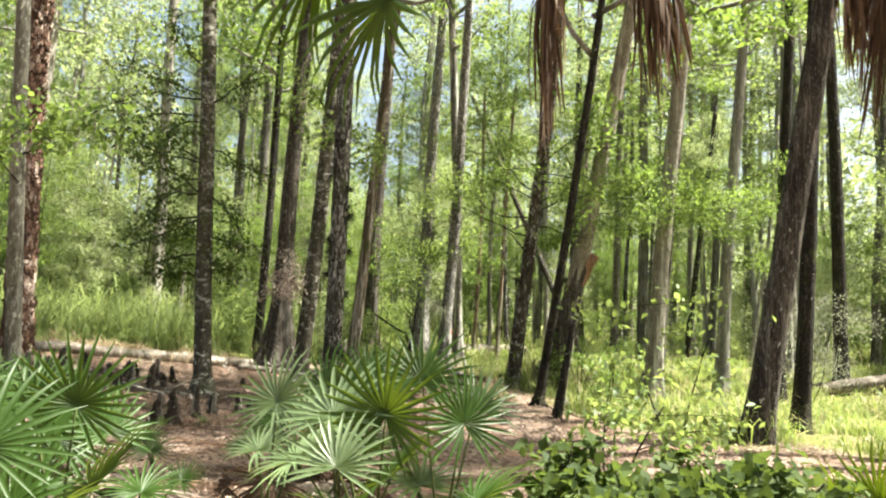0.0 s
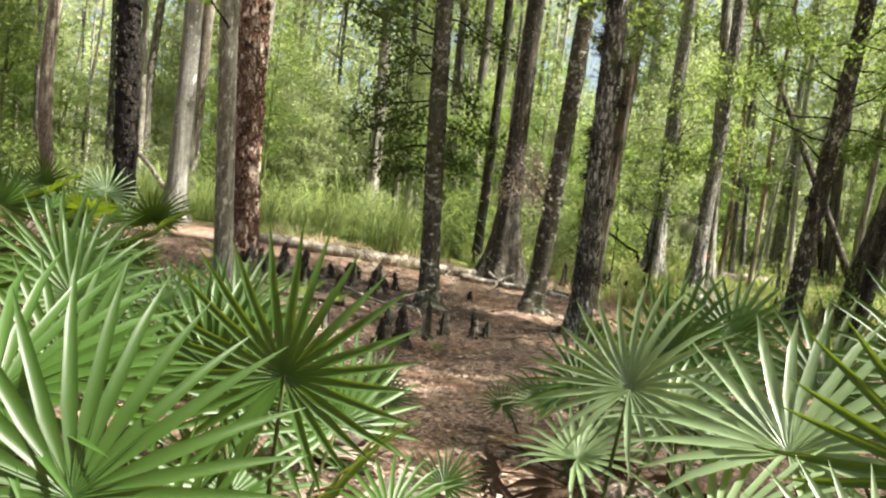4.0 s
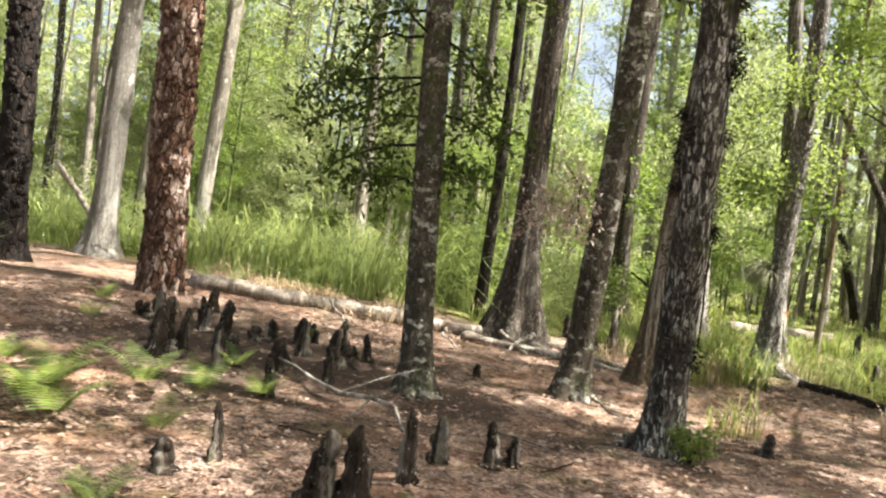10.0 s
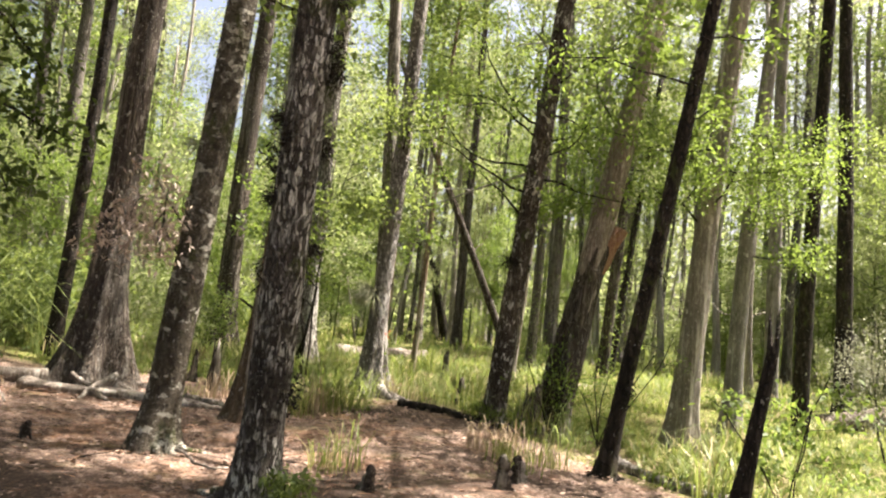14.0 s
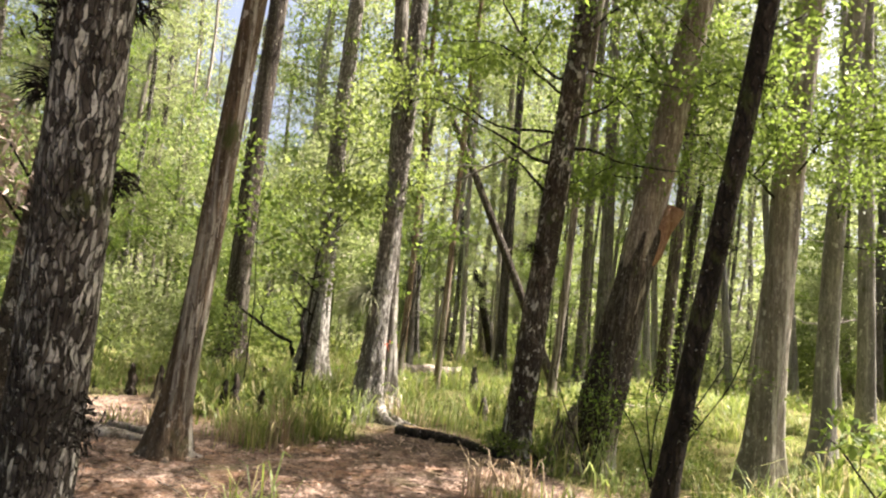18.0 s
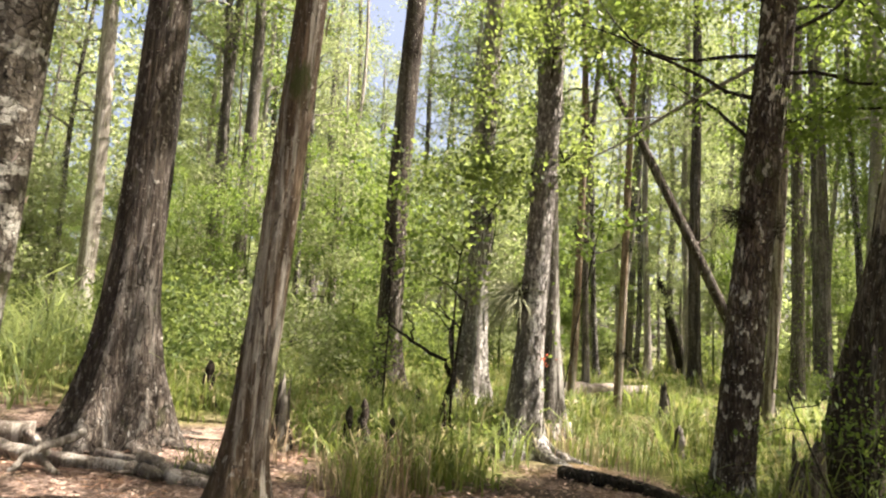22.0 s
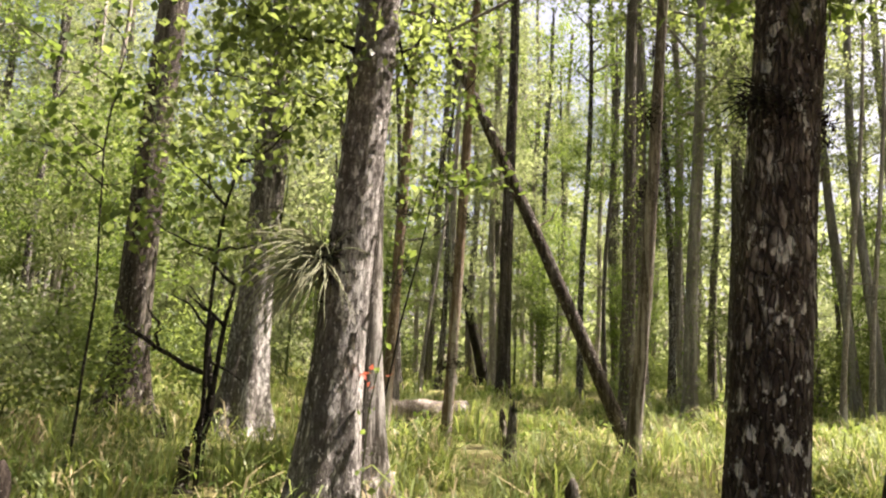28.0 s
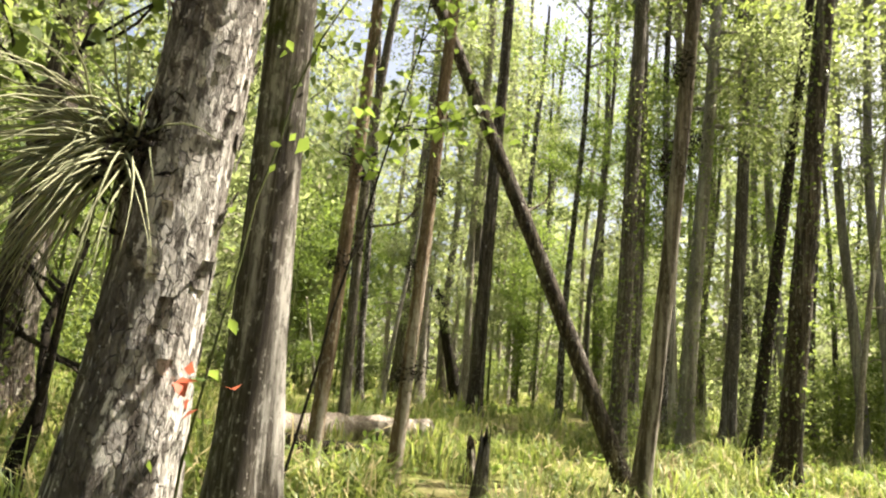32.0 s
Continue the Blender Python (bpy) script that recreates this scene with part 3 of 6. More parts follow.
def flakes(parent, axis, radius, z0, z1, count, seed, material):
    """Loose plates of pine bark standing a little off the trunk."""
    r = np.random.default_rng(seed)
    V, Fq = [], []
    for i in range(count):
        z, a = r.uniform(z0, z1), r.uniform(0, 6.28)
        c = axis(z)
        w, h2, off = r.uniform(0.02, 0.045), r.uniform(0.03, 0.075), radius * (1.0 + 0.04 * r.normal()) * (1 + 0.22 * math.exp(-z / 0.3))
        t = np.array([-math.sin(a), math.cos(a), 0])
        o = np.array([math.cos(a), math.sin(a), 0])
        k = len(V)
        for u, v, e in ((-w, -h2, 0.0), (w, -h2 * 0.8, 0.004), (w * 0.9, h2, 0.02), (-w, h2 * 0.9, 0.016)):
            V.append(c + o * (off + e) + t * u + np.array([0, 0, v]))
        for u, v in ((-w, -h2), (w, -h2), (w, h2), (-w, h2)):
            V.append(c + o * (off - 0.02) + t * u * 1.1 + np.array([0, 0, v * 1.1]))
        Fq += [[k, k + 1, k + 2, k + 3], [k, k + 4, k + 5, k + 1], [k + 1, k + 5, k + 6, k + 2], [k + 2, k + 6, k + 7, k + 3], [k + 3, k + 7, k + 4, k]]
    me = mesh_of("bark_plate", np.array(V), np.array(Fq), material)
    tagged(put("bark_plate", me, parent), kind="stuff")


flakes(PINE_TREE, ax, 0.26, 0.1, 7, 650, 5, PINE)
BURNT, ax = tree("pine with charred black bark beside a sandy path", -11.0, 13.9, (-0.028, -0.028), 0.44, CHAR, 16, HIGH[1], 0.62, 1.1, 0.35, 0, 20, 0.08, 3, 0.25, 0.12, name="burnt_pine", group="pines", taper=0.7)
flakes(BURNT, ax, 0.218, 0.1, 6, 300, 6, CHAR)
tree("slim tree with rusty brown bark behind the pines", -15.8, 22.5, (0.016, 0.013), 0.42, BROWNBARK, 14, FAR[0], seed=4)
tree("smooth grey tree with a swollen foot behind the pines", -12.2, 17.1, (-0.011, -0.007), 0.48, GREYBARK, 15, HIGH[2], seed=5, flare=0.9, flare_h=0.4, rough=0.03)
PALE_TREE, ax = tree("slim tree with pale flaking bark close to the path", -4.24, 7.18, (-0.012, -0.095), 0.15, MOTTLED, 11, HIGH[0], 0.6, 0.9, 0.25, 0, 20, 0.05, 6, 0.3, 0.07, 0.015)
OAK, oak_axis = tree("straight tree with lichen-spotted bark and low leafy boughs", -3.95, 11.95, (-0.06, -0.023), 0.285, BANDED, 13, HIGH[1], 0.6, 1.0, 0.7, 5, 20, 0.06, 7, 0.22, 0.08, 0.03)
CYP, ax = tree("large cypress with dark bark and a broad buttressed foot", -3.92, 17.05, (0.023, 0.012), 0.43, FLUTED, 18, FAR[1], 0.72, 0.88, 1.85, 7, 30, 0.05, 8, 0.75, 0.09, 0.04, taper=0.6, name="cypress_tree")
tree("slim dark tree leaning beside the large cypress", -5.1, 19.7, (0.013, -0.005), 0.25, DARKBARK, 13, FAR[2], seed=9, flare=0.5)
G_TREE, ax = tree("tree with mottled grey lichen bark on the bare ground", -2.62, 13.2, (0.057, -0.016), 0.3, BANDED, 13, HIGH[2], 0.62, 1.0, 0.7, 5, 20, 0.07, 10, 0.25, 0.08)
H_TREE, h_axis = tree("sturdy tree with dark bark and large white lichen patches", -1.76, 11.45, (0.013, -0.085), 0.29, LICHEN, 13, HIGH[0], 0.62, 1.0, 0.6, 5, 26, 0.08, 11, 0.22, 0.06)
knots(H_TREE, h_axis, (0.75, 1.55, 1.62, 1.9, 2.3, 2.45, 2.9, 3.1, 3.6, 3.75, 4.1), 0.165, 4, DARKBARK, 0.06)
I_TREE, ax = tree("leaning slim cypress with peeling grey-brown bark", -1.9, 14.95, (0.079, -0.025), 0.24, RUSSET, 12, HIGH[2], 0.65, 0.9, 1.0, 5, 20, 0.06, 12, 0.35, 0.07)
J1_TREE, j1_axis = tree("pale cypress with whitish bark and a flared hollow foot", 0.03, 18.05, (0.031, 0.0), 0.285, WHITEBARK, 15, HIGH[0], 0.7, 0.55, 1.05, 5, 28, 0.06, 13, 0.55, 0.06)
J2_TREE, ax = tree("grey cypress with furrowed bark close behind a pale one", 0.45, 19.7, (-0.057, 0.004), 0.28, SILVER, 15, HIGH[1], 0.6, 1.0, 0.9, 5, 26, 0.06, 14, 0.6, 0.07)
K_TREE, k_axis = tree("sturdy upright tree with dark bark and white lichen patches", 1.65, 16.42, (0.088, -0.005), 0.325, PLATED, 14, HIGH[1], 0.76, 0.7, 0.5, 5, 28, 0.07, 15, 0.25, 0.06)
L_TREE, l_axis = tree("leaning broken cypress with bare brown wood", 2.66, 16.6, (0.156, -0.06), 0.44, DEADWOOD, 12, HIGH[2], 0.76, 0.7, 0.35, 5, 24, 0.06, 16, 0.4, 0.08)
M_TREE, ax = tree("thin black mossy tree leaning over the grass", 1.83, 13.3, (0.106, -0.11), 0.175, DARKBARK, 11, HIGH[2], 0.66, 1.1, 0.6, 4, 16, 0.10, 17, 0.2, 0.08)
# extra crown, added to cast shade on the bare ground
crown_on(M_TREE, HIGH[0], ax(6.0), 1.15, 80.0)
knots(M_TREE, ax, (0.9, 1.5, 2.2, 2.8, 3.4), 0.09, 5)
N1_TREE, n1_axis = tree("cypress with pale brown bark among sunlit grass", 4.88, 16.6, (0.058, -0.064), 0.4, PALE, 14, HIGH[2], 0.62, 1.0, 0.9, 5, 22, 0.05, 18, 0.5)
N2_TREE, n2_axis = tree("slender pale grey cypress among sunlit grass", 7.25, 18.5, (0.037, -0.045), 0.33, GREYBARK, 14, HIGH[0], 0.62, 0.6, 0.7, 5, 20, 0.04, 19, 0.5)
tree("slender grey cypress in the undergrowth", 10.1, 20.85, (-0.002, 0.004), 0.34, GREYBARK, 14, FAR[1], 0.75, 0.55, seed=20)
P_SNAG, p_axis = tree("dead black sapling stump with fresh green shoots", 1.85, 11.25, (0.117, -0.096), 0.14, DARKBARK, 1.4, None, flare=0.3, seed=21, step=0.06, top_break=True, sides=14, rough=0.12, name="dead_sapling")
tree("dark slender tree in the undergrowth", 8.6, 18.2, (0.02, -0.015), 0.31, DARKBARK, 13, FAR[2], 0.75, 0.55, seed=22)
tree("dark tree hung with leaves in the undergrowth", 11.0, 19.6, (-0.02, 0.01), 0.38, DARKBARK, 13, FAR[3], 0.75, 0.55, seed=23)
tree("large cypress with a dark lower trunk", -2.65, 25.75, (0.015, 0.009), 0.54, FLUTED, 18, FAR[0], 0.72, 0.88, 0.9, 6, 24, 0.05, 24, 0.6)
R_TREE, ax = tree("tattered pale cypress with a ragged split foot", -0.74, 23.6, (0.022, 0.012), 0.42, WHITEBARK, 15, FAR[1], 0.72, 0.8, 1.25, 7, 26, 0.14, 25, 0.8, 0.08)
tree("tall slim cypress far back", -8.55, 32.1, (-0.005, -0.008), 0.46, CYPRESS, 18, FAR[2], seed=26)
tree("tall thin tree far back", -9.55, 33.2, (-0.05, -0.019), 0.33, CYPRESS, 18, FAR[3], seed=27)
tree("pale tall cypress behind the reeds", -12.1, 29.6, (-0.016, -0.01), 0.52, PALE, 18, FAR[0], seed=28)
S_TREE, ax = tree("bare dead trunk leaning steeply against a thin tree", 4.65, 23.36, (-0.412, 0.204), 0.235, FLUTED, 9.5, None, flare=0.2, seed=29, sides=16, sway=0.03, name="leaning_trunk")
twig(S_TREE, ax(3.2), (0.6, 0.2, 0.5), 0.8, 0.02, 610, BROWNBARK)
twig(S_TREE, ax(5.6), (-0.4, 0.3, 0.7), 1.1, 0.02, 611, BROWNBARK)
twig(S_TREE, ax(7.0), (0.7, 0.0, 0.6), 0.9, 0.015, 612, BROWNBARK)
T_TREE, t_axis = tree("thin crooked tree with peeling orange bark", 1.73, 22.4, (0.037, -0.011), 0.135, TAN, 9, LOW[0], 0.7, 1.2, 0.3, 0, 14, 0.14, 30, sway=0.04)
U_TREE, u_axis = tree("thin tree with brown bark and dark knots", 1.0, 22.6, (0.006, 0.0), 0.14, TAN, 9, LOW[1], 0.6, 1.2, 0.3, 0, 14, 0.14, 31, sway=0.04)
V_TREE, v_axis = tree("thin pale brown tree with clumps of dark knots", 3.9, 21.85, (0.060, -0.051), 0.165, BROWNBARK, 12, FAR[3], 0.75, 0.6, 0.5, 0, 16, 0.13, 32, sway=0.04)
knots(T_TREE, t_axis, (1.05, 1.12, 2.1, 2.9, 3.6), 0.068, 6, DARKBARK, 0.06)
knots(U_TREE, u_axis, (2.1, 2.3, 3.0, 3.2, 5.0), 0.07, 7, DARKBARK, 0.07)
knots(V_TREE, v_axis, (3.4, 3.6, 4.3, 5.2), 0.085, 8, DARKBARK, 0.09)
tree("slender dark tree with climbing leaves", 7.37, 24.1, (0.056, -0.041), 0.31, FLUTED, 13, HIGH[0], 0.72, 0.75, seed=33)
tree("upright dark tree with climbing leaves", 6.57, 27.3, (0.012, -0.004), 0.31, CYPRESS, 13, HIGH[1], 0.72, 0.75, seed=34)
tree("dark tall trunk standing in the far grass", 6.5, 35.5, (0.0, 0.0), 0.44, FLUTED, 17, FAR[2], 0.75, 0.6, seed=35, taper=0.55)
tree("dark leaning stump in the grass", 8.9, 46.0, (-0.26, 0.06), 0.60, DARKBARK, 4.5, None, seed=36, top_break=True)
tree("cypress wrapped in green climbers", 8.6, 30.6, (-0.01, 0.005), 0.48, CYPRESS, 15, HIGH[2], 0.72, 0.75, seed=37)
tree("thin dark tree in the grass", 8.97, 28.9, (0.028, -0.016), 0.33, GREYBARK, 12, FAR[0], seed=38)
tree("thin dark tree in the grass", 9.4, 27.4, (0.085, -0.054), 0.25, DARKBARK, 10, LOW[2], seed=39)
tree("dark tree with lichen leaning over the shrubs", 4.3, 9.75, (0.125, -0.055), 0.38, FLUTED, 13, HIGH[2], 0.65, 1.0, 0.4, 5, 22, 0.06, 40)
tree("slim black tree beside a leaning one", 5.75, 11.45, (0.034, -0.017), 0.26, DARKBARK, 12, HIGH[0], 0.62, 1.3, seed=41)
tree("pale tree behind the pines", -12.6, 20.7, (0.027, 0.019), 0.40, PALE, 15, FAR[1], seed=42)
tree("thin pale tree at the wood's edge", -18.0, 22.8, (-0.03, -0.03), 0.27, PALE, 13, FAR[2], seed=43)
tree("dark tree beyond the palmettos", -15.8, 14.7, (-0.03, -0.05), 0.37, DARKBARK, 13, HIGH[1], seed=44)
tree("crooked brown tree beyond the palmettos", -13.4, 14.6, (-0.03, -0.04), 0.30, BROWNBARK, 11, HIGH[2], seed=45, sway=0.2)
tree("dark tree beyond the palmettos", -19.2, 14.9, (-0.02, -0.04), 0.35, DARKBARK, 13, FAR[3], seed=46)
tree("dark tree at the wood's edge", -23.0, 16.0, (-0.02, -0.05), 0.35, DARKBARK, 13, FAR[0], seed=47)
tree("broken stump with torn red wood", -15.1, 13.9, (-0.10, -0.14), 0.42, BROWNBARK, 2.6, None, seed=48, top_break=True, name="broken_stump")

# ---- the wood behind: trunks, saplings and shrubs ----
FARTRUNK = [trunk_mesh(h, d / 2, d / 4, (lx, 0.01), m, 0.7, 0, 10, 0.35, 0.08, 0.08, s, 0.5) for s, h, d, lx, m in ((61, 22, 0.36, 0.03, CYPRESS), (62, 20, 0.28, 0.05, GREYBARK), (63, 19, 0.24, 0.0, LICHEN), (64, 23, 0.42, 0.02, CYPRESS), (65, 17, 0.22, 0.06, LICHEN), (66, 21, 0.30, 0.02, PALE))]
KINDS = ("grey furrowed cypress in the far wood", "smooth grey tree in the far wood", "lichen-spotted tree in the far wood", "tall brown cypress in the far wood", "thin dark tree in the far wood", "pale barked tree in the far wood")
r = np.random.default_rng(3)
PATH_X, PATH_Y = (0.0, -1.4, -1.6, -2.3, -0.6, -0.3, -0.5, 0.4), (0.0, 3.5, 5.2, 6.2, 8.8, 10.9, 12.5, 15.8)


def clear(x, y, gap):
    return min(math.hypot(x - a, y - b) for a, b in zip(PATH_X, PATH_Y)) > gap


for i in range(124):
    a = radians(r.uniform(-72, 62))
    dist = math.sqrt(r.uniform(24 ** 2, 66 ** 2))
    x, y = -1 + dist * math.sin(a), 6 + dist * math.cos(a)
    k = int(r.integers(6))
    if y < 31 and -16 < x < 14:
        continue
    ob = thing("tree", pose(x, y, gz(x, y), 0, 0, r.uniform(0, 360)), KINDS[k], "tree", "far wood")
    put("trunk", FARTRUNK[k][0], ob)
    lit = x > 3 and y > 22
    if not (lit and i % 5 < 2):
        crown_on(ob, FAR[i % 4], FARTRUNK[k][1](r.uniform(4, 10)), r.uniform(0.6, 1.1) * (0.9 if lit else 1), r.uniform(0, 360))
    if i % 3 == 0 or (x < 0 and i % 3 == 1):
        crown_on(ob, FAR[(i + 1) % 4], FARTRUNK[k][1](r.uniform(10, 15)), r.uniform(0.7, 1.1), r.uniform(0, 360))
r2 = np.random.default_rng(44)
for i in range(42):
    a, dist = radians(8 + 50 * ((i * 0.618) % 1.0) if i < 32 else -34 + 40 * ((i * 0.618) % 1.0)), r2.uniform(19, 40)
    x, y = 0.3 + dist * math.sin(a), 15 + dist * math.cos(a)
    k = int(r2.integers(6))
    ob = thing("tree", pose(x, y, gz(x, y), 0, 0, r2.uniform(0, 360)), KINDS[k], "tree", "far wood")
    put("trunk", FARTRUNK[k][0], ob)
    if i % 3 == 1:
        crown_on(ob, LOW[1 + i % 4 // 2], FARTRUNK[k][1](r2.uniform(3.5, 6.5)), r2.uniform(0.8, 1.2), r2.uniform(0, 360))
    crown_on(ob, FAR[(i + 2) % 4], FARTRUNK[k][1](r2.uniform(8, 12)), r2.uniform(0.55, 0.8), r2.uniform(0, 360))
for i in range(34):
    a = radians(r.uniform(80, 280))
    dist = r.uniform(6, 30)
    x, y = dist * math.sin(a), 2 + dist * math.cos(a)
    k = int(r.integers(6))
    ob = thing("tree", pose(x, y, gz(x, y), 0, 0, r.uniform(0, 360)), KINDS[k], "tree", "wood behind")
    put("trunk", FARTRUNK[k][0], ob)
    crown_on(ob, FAR[i % 4], FARTRUNK[k][1](r.uniform(5, 8)), r.uniform(0.8, 1.1), r.uniform(0, 360))
POLES = [trunk_mesh(h, d / 2, d / 4, (lx, 0.01), m, 0.5, 0, 8, 0.5, 0.08, 0.12, s, 0.4)[0] for s, h, d, lx, m in ((81, 15, 0.17, 0.03, CYPRESS), (82, 12, 0.13, -0.03, GREYBARK), (83, 14, 0.20, 0.06, PALE), (84, 10, 0.14, 0.10, PALE))]


def pole_branch(seed, material):
    q = np.random.default_rng(seed)
    return mesh_of("branch", *tube(wander((0, 0, 0), (1, 0, q.uniform(0.1, 0.8)), q.uniform(0.6, 1.8), 6, q, 0.28), np.linspace(0.024, 0.005, 7), 5), material)


POLE_BRANCHES = [pole_branch(85 + k, m) for k, m in enumerate((CYPRESS, GREYBARK, PALE, PALE))]
POLE_LEAN = (0.03, -0.03, 0.06, 0.10)
for i in range(84):
    a = radians(r.uniform(-70, 60))
    dist = math.sqrt(r.uniform(20 ** 2, 52 ** 2))
    x, y = -1 + dist * math.sin(a), 6 + dist * math.cos(a)
    if y < 27 and -13 < x < 9:
        continue
    ob = thing("tree", pose(x, y, gz(x, y), 0, 0, r.uniform(-60, 60)), "thin bare trunk standing in the far wood", "tree", "far wood")
    put("trunk", POLES[i % 4], ob)
    for k in range(3):
        z = r.uniform(1.8, 8.0)
        put("branch", POLE_BRANCHES[i % 4], ob, pose(POLE_LEAN[i % 4] * z, 0.01 * z, z, 0, 0, r.uniform(0, 360)))
# trees added out of view, only for the shade their crowns cast
for i, (x, y, tall, start, s) in enumerate(((5.3, 7.4, 19, 0.55, 0.8), (7.9, 9.2, 24, 0.62, 1.1), (6.9, 1.5, 15, 0.55, 0.6), (6.2, 8.3, 22, 0.66, 1.0))):
    tree("unseen tall tree with lichen-spotted bark, added to shade the walk", x, y, (0.0, 0.0), 0.30, LICHEN, tall, HIGH[i % 3], start, s, seed=90 + i)
SAPTRUNK = trunk_mesh(5.5, 0.035, 0.012, (0.04, 0.02), STEM, 0.3, 0, 7, 0.3, 0.05, 0.08, 71)
for i in range(170):
    a = radians(r.uniform(-70, 60))
    dist = math.sqrt(r.uniform(15 ** 2, 42 ** 2))
    x, y = -1 + dist * math.sin(a), 6 + dist * math.cos(a)
    if not clear(x, y, 8.5) or (x < -10 and y < 26 and i % 3) or (1.5 < x < 15 and y < 39) or (-12 < x < -3.5 and y < 27):
        continue
    s = r.uniform(0.8, 1.5)
    ob = thing("sapling", pose(x, y, gz(x, y), 0, 0, r.uniform(0, 360)) @ Matrix.Scale(s, 4), "leafy green sapling in the undergrowth", "sapling", "undergrowth")
    put("trunk", SAPTRUNK[0], ob)
    crown_on(ob, LOW[(i % 3) if dist < 24 else (1, 2)[i % 2]], SAPTRUNK[1](r.uniform(0.8, 2.2)), 1.0, r.uniform(0, 360))
for i in range(80):
    a = radians(r.uniform(-68, 58))
    dist = math.sqrt(r.uniform(17 ** 2, 45 ** 2))
    x, y = -1 + dist * math.sin(a), 6 + dist * math.cos(a)
    if not clear(x, y, 9) or (1.5 < x < 14 and y < 37) or (-12 < x < -3.5 and y < 27):
        continue
    ob = thing("shrub", pose(x, y, gz(x, y), 0, 0, r.uniform(0, 360)) @ Matrix.Scale(r.uniform(0.9, 1.7), 4), "low green shrub in the undergrowth", "shrub", "undergrowth")
    crown_on(ob, BUSH[i % 2], (0, 0, 0.05), 1.0)


for i, (x, y, size) in enumerate(((6.9, 27.9, 0.6), (9.2, 29.3, 0.6), (-1.6, 27.2, 1.3), (-4.4, 22.4, 1.2), (-5.6, 21.3, 1.3), (-3.6, 23.6, 1.0), (-6.6, 23.2, 1.4))):
    ob = thing("shrub", pose(x, y, gz(x, y), 0, 0, 67 * i) @ Matrix.Scale(size, 4), "low green shrub round the feet of the trees", "shrub", "undergrowth")
    crown_on(ob, BUSH[i % 2], (0, 0, 0.05), 1.0)


def far_woods():
    """The mass of the wood beyond single trees, all round; its leaf colour is pale in place of haze."""
    q = np.random.default_rng(9)
    n = 90000
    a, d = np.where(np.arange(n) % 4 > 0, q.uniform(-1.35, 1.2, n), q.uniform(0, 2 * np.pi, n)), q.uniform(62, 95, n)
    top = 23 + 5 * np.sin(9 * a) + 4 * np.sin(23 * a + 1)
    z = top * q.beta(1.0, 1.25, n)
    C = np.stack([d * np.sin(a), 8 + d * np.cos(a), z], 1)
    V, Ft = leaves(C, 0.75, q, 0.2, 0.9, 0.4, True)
    tagged(new("backdrop", mesh_of("backdrop", V, Ft, LEAF_HAZED)), "green mass of the far swamp wood, haze put into its leaf colour", "woods", kind="stuff")


far_woods()


# ---- grass, reeds and litter ----
def blades(P, height, width, q, lean=0.45):
    """Arching blades of grass on the points P: three quads each."""
    n = len(P)
    a = q.uniform(0, 2 * np.pi, n)
    d = np.stack([np.cos(a), np.sin(a), np.zeros(n)], 1)
    s = np.stack([-np.sin(a), np.cos(a), np.zeros(n)], 1)
    h = (height * q.uniform(0.45, 1.25, n) * np.clip(0.75 + 1.2 * lump(2.1 * P[:, 0] + 3, 2.3 * P[:, 1]), 0.25, 1.6))[:, None]
    bend = (lean * q.uniform(0.15, 1.6, n))[:, None]
    w = (width * q.uniform(0.6, 1.3, n))[:, None]
    up = np.array([[0, 0, 1.0]])
    m1 = P + up * h * 0.45 + d * h * bend * 0.12
    m2 = P + up * h * (0.82 - 0.10 * bend) + d * h * bend * 0.48
    t = P + up * h * (1.0 - 0.42 * bend) + d * h * bend * 1.05
    V = np.stack([P - s * w, P + s * w, m1 + s * w, m1 - s * w, m2 + s * w * 0.75, m2 - s * w * 0.75, t + s * w * 0.08, t - s * w * 0.08], 1).reshape(-1, 3)
    i = np.arange(n)[:, None] * 8
    return V, np.concatenate([i + np.array([[0, 1, 2, 3]]), i + np.array([[3, 2, 4, 5]]), i + np.array([[5, 4, 6, 7]])], 1).reshape(-1, 4)


def tufts(q, count, per, x0, x1, y0, y1, keep, spread=0.16):
    x, y = q.uniform(x0, x1, count), q.uniform(y0, y1, count)
    ok = q.uniform(0, 1, count) < keep(x, y)
    x, y = np.repeat(x[ok], per), np.repeat(y[ok], per)
    x, y = x + q.normal(size=len(x)) * spread, y + q.normal(size=len(y)) * spread
    return np.stack([x, y, ground_z(x, y) - 0.03], 1)


q = np.random.default_rng(17)
for label, ob_mat, x0, x1, y0, y1, count, per, h, w in (
        ("sunlit yellow-green swamp grass", GRASS, -6, 17, 8, 22, 7000, 16, 0.46, 0.008),
        ("sunlit yellow-green swamp grass", GRASS, -14, 16, 20, 34, 5000, 11, 0.42, 0.009),
        ("swamp grass in the far wood", GRASS, -34, 36, 32, 62, 4500, 6, 0.6, 0.024)):
    V, Fq = blades(tufts(q, count, per, x0, x1, y0, y1, grassy, 0.10), h, w, q, 1.0)
    tagged(new("grass", mesh_of("grass", V, Fq, ob_mat)), label, "grass", kind="stuff")


def sedgy(x, y):
    return grass_edge(x, y) * smooth(0.05, 0.35, -lump(1.3 * x, 1.3 * y) + 0.3 * lump(4.1 * x, 3.7 * y)) * 0.8


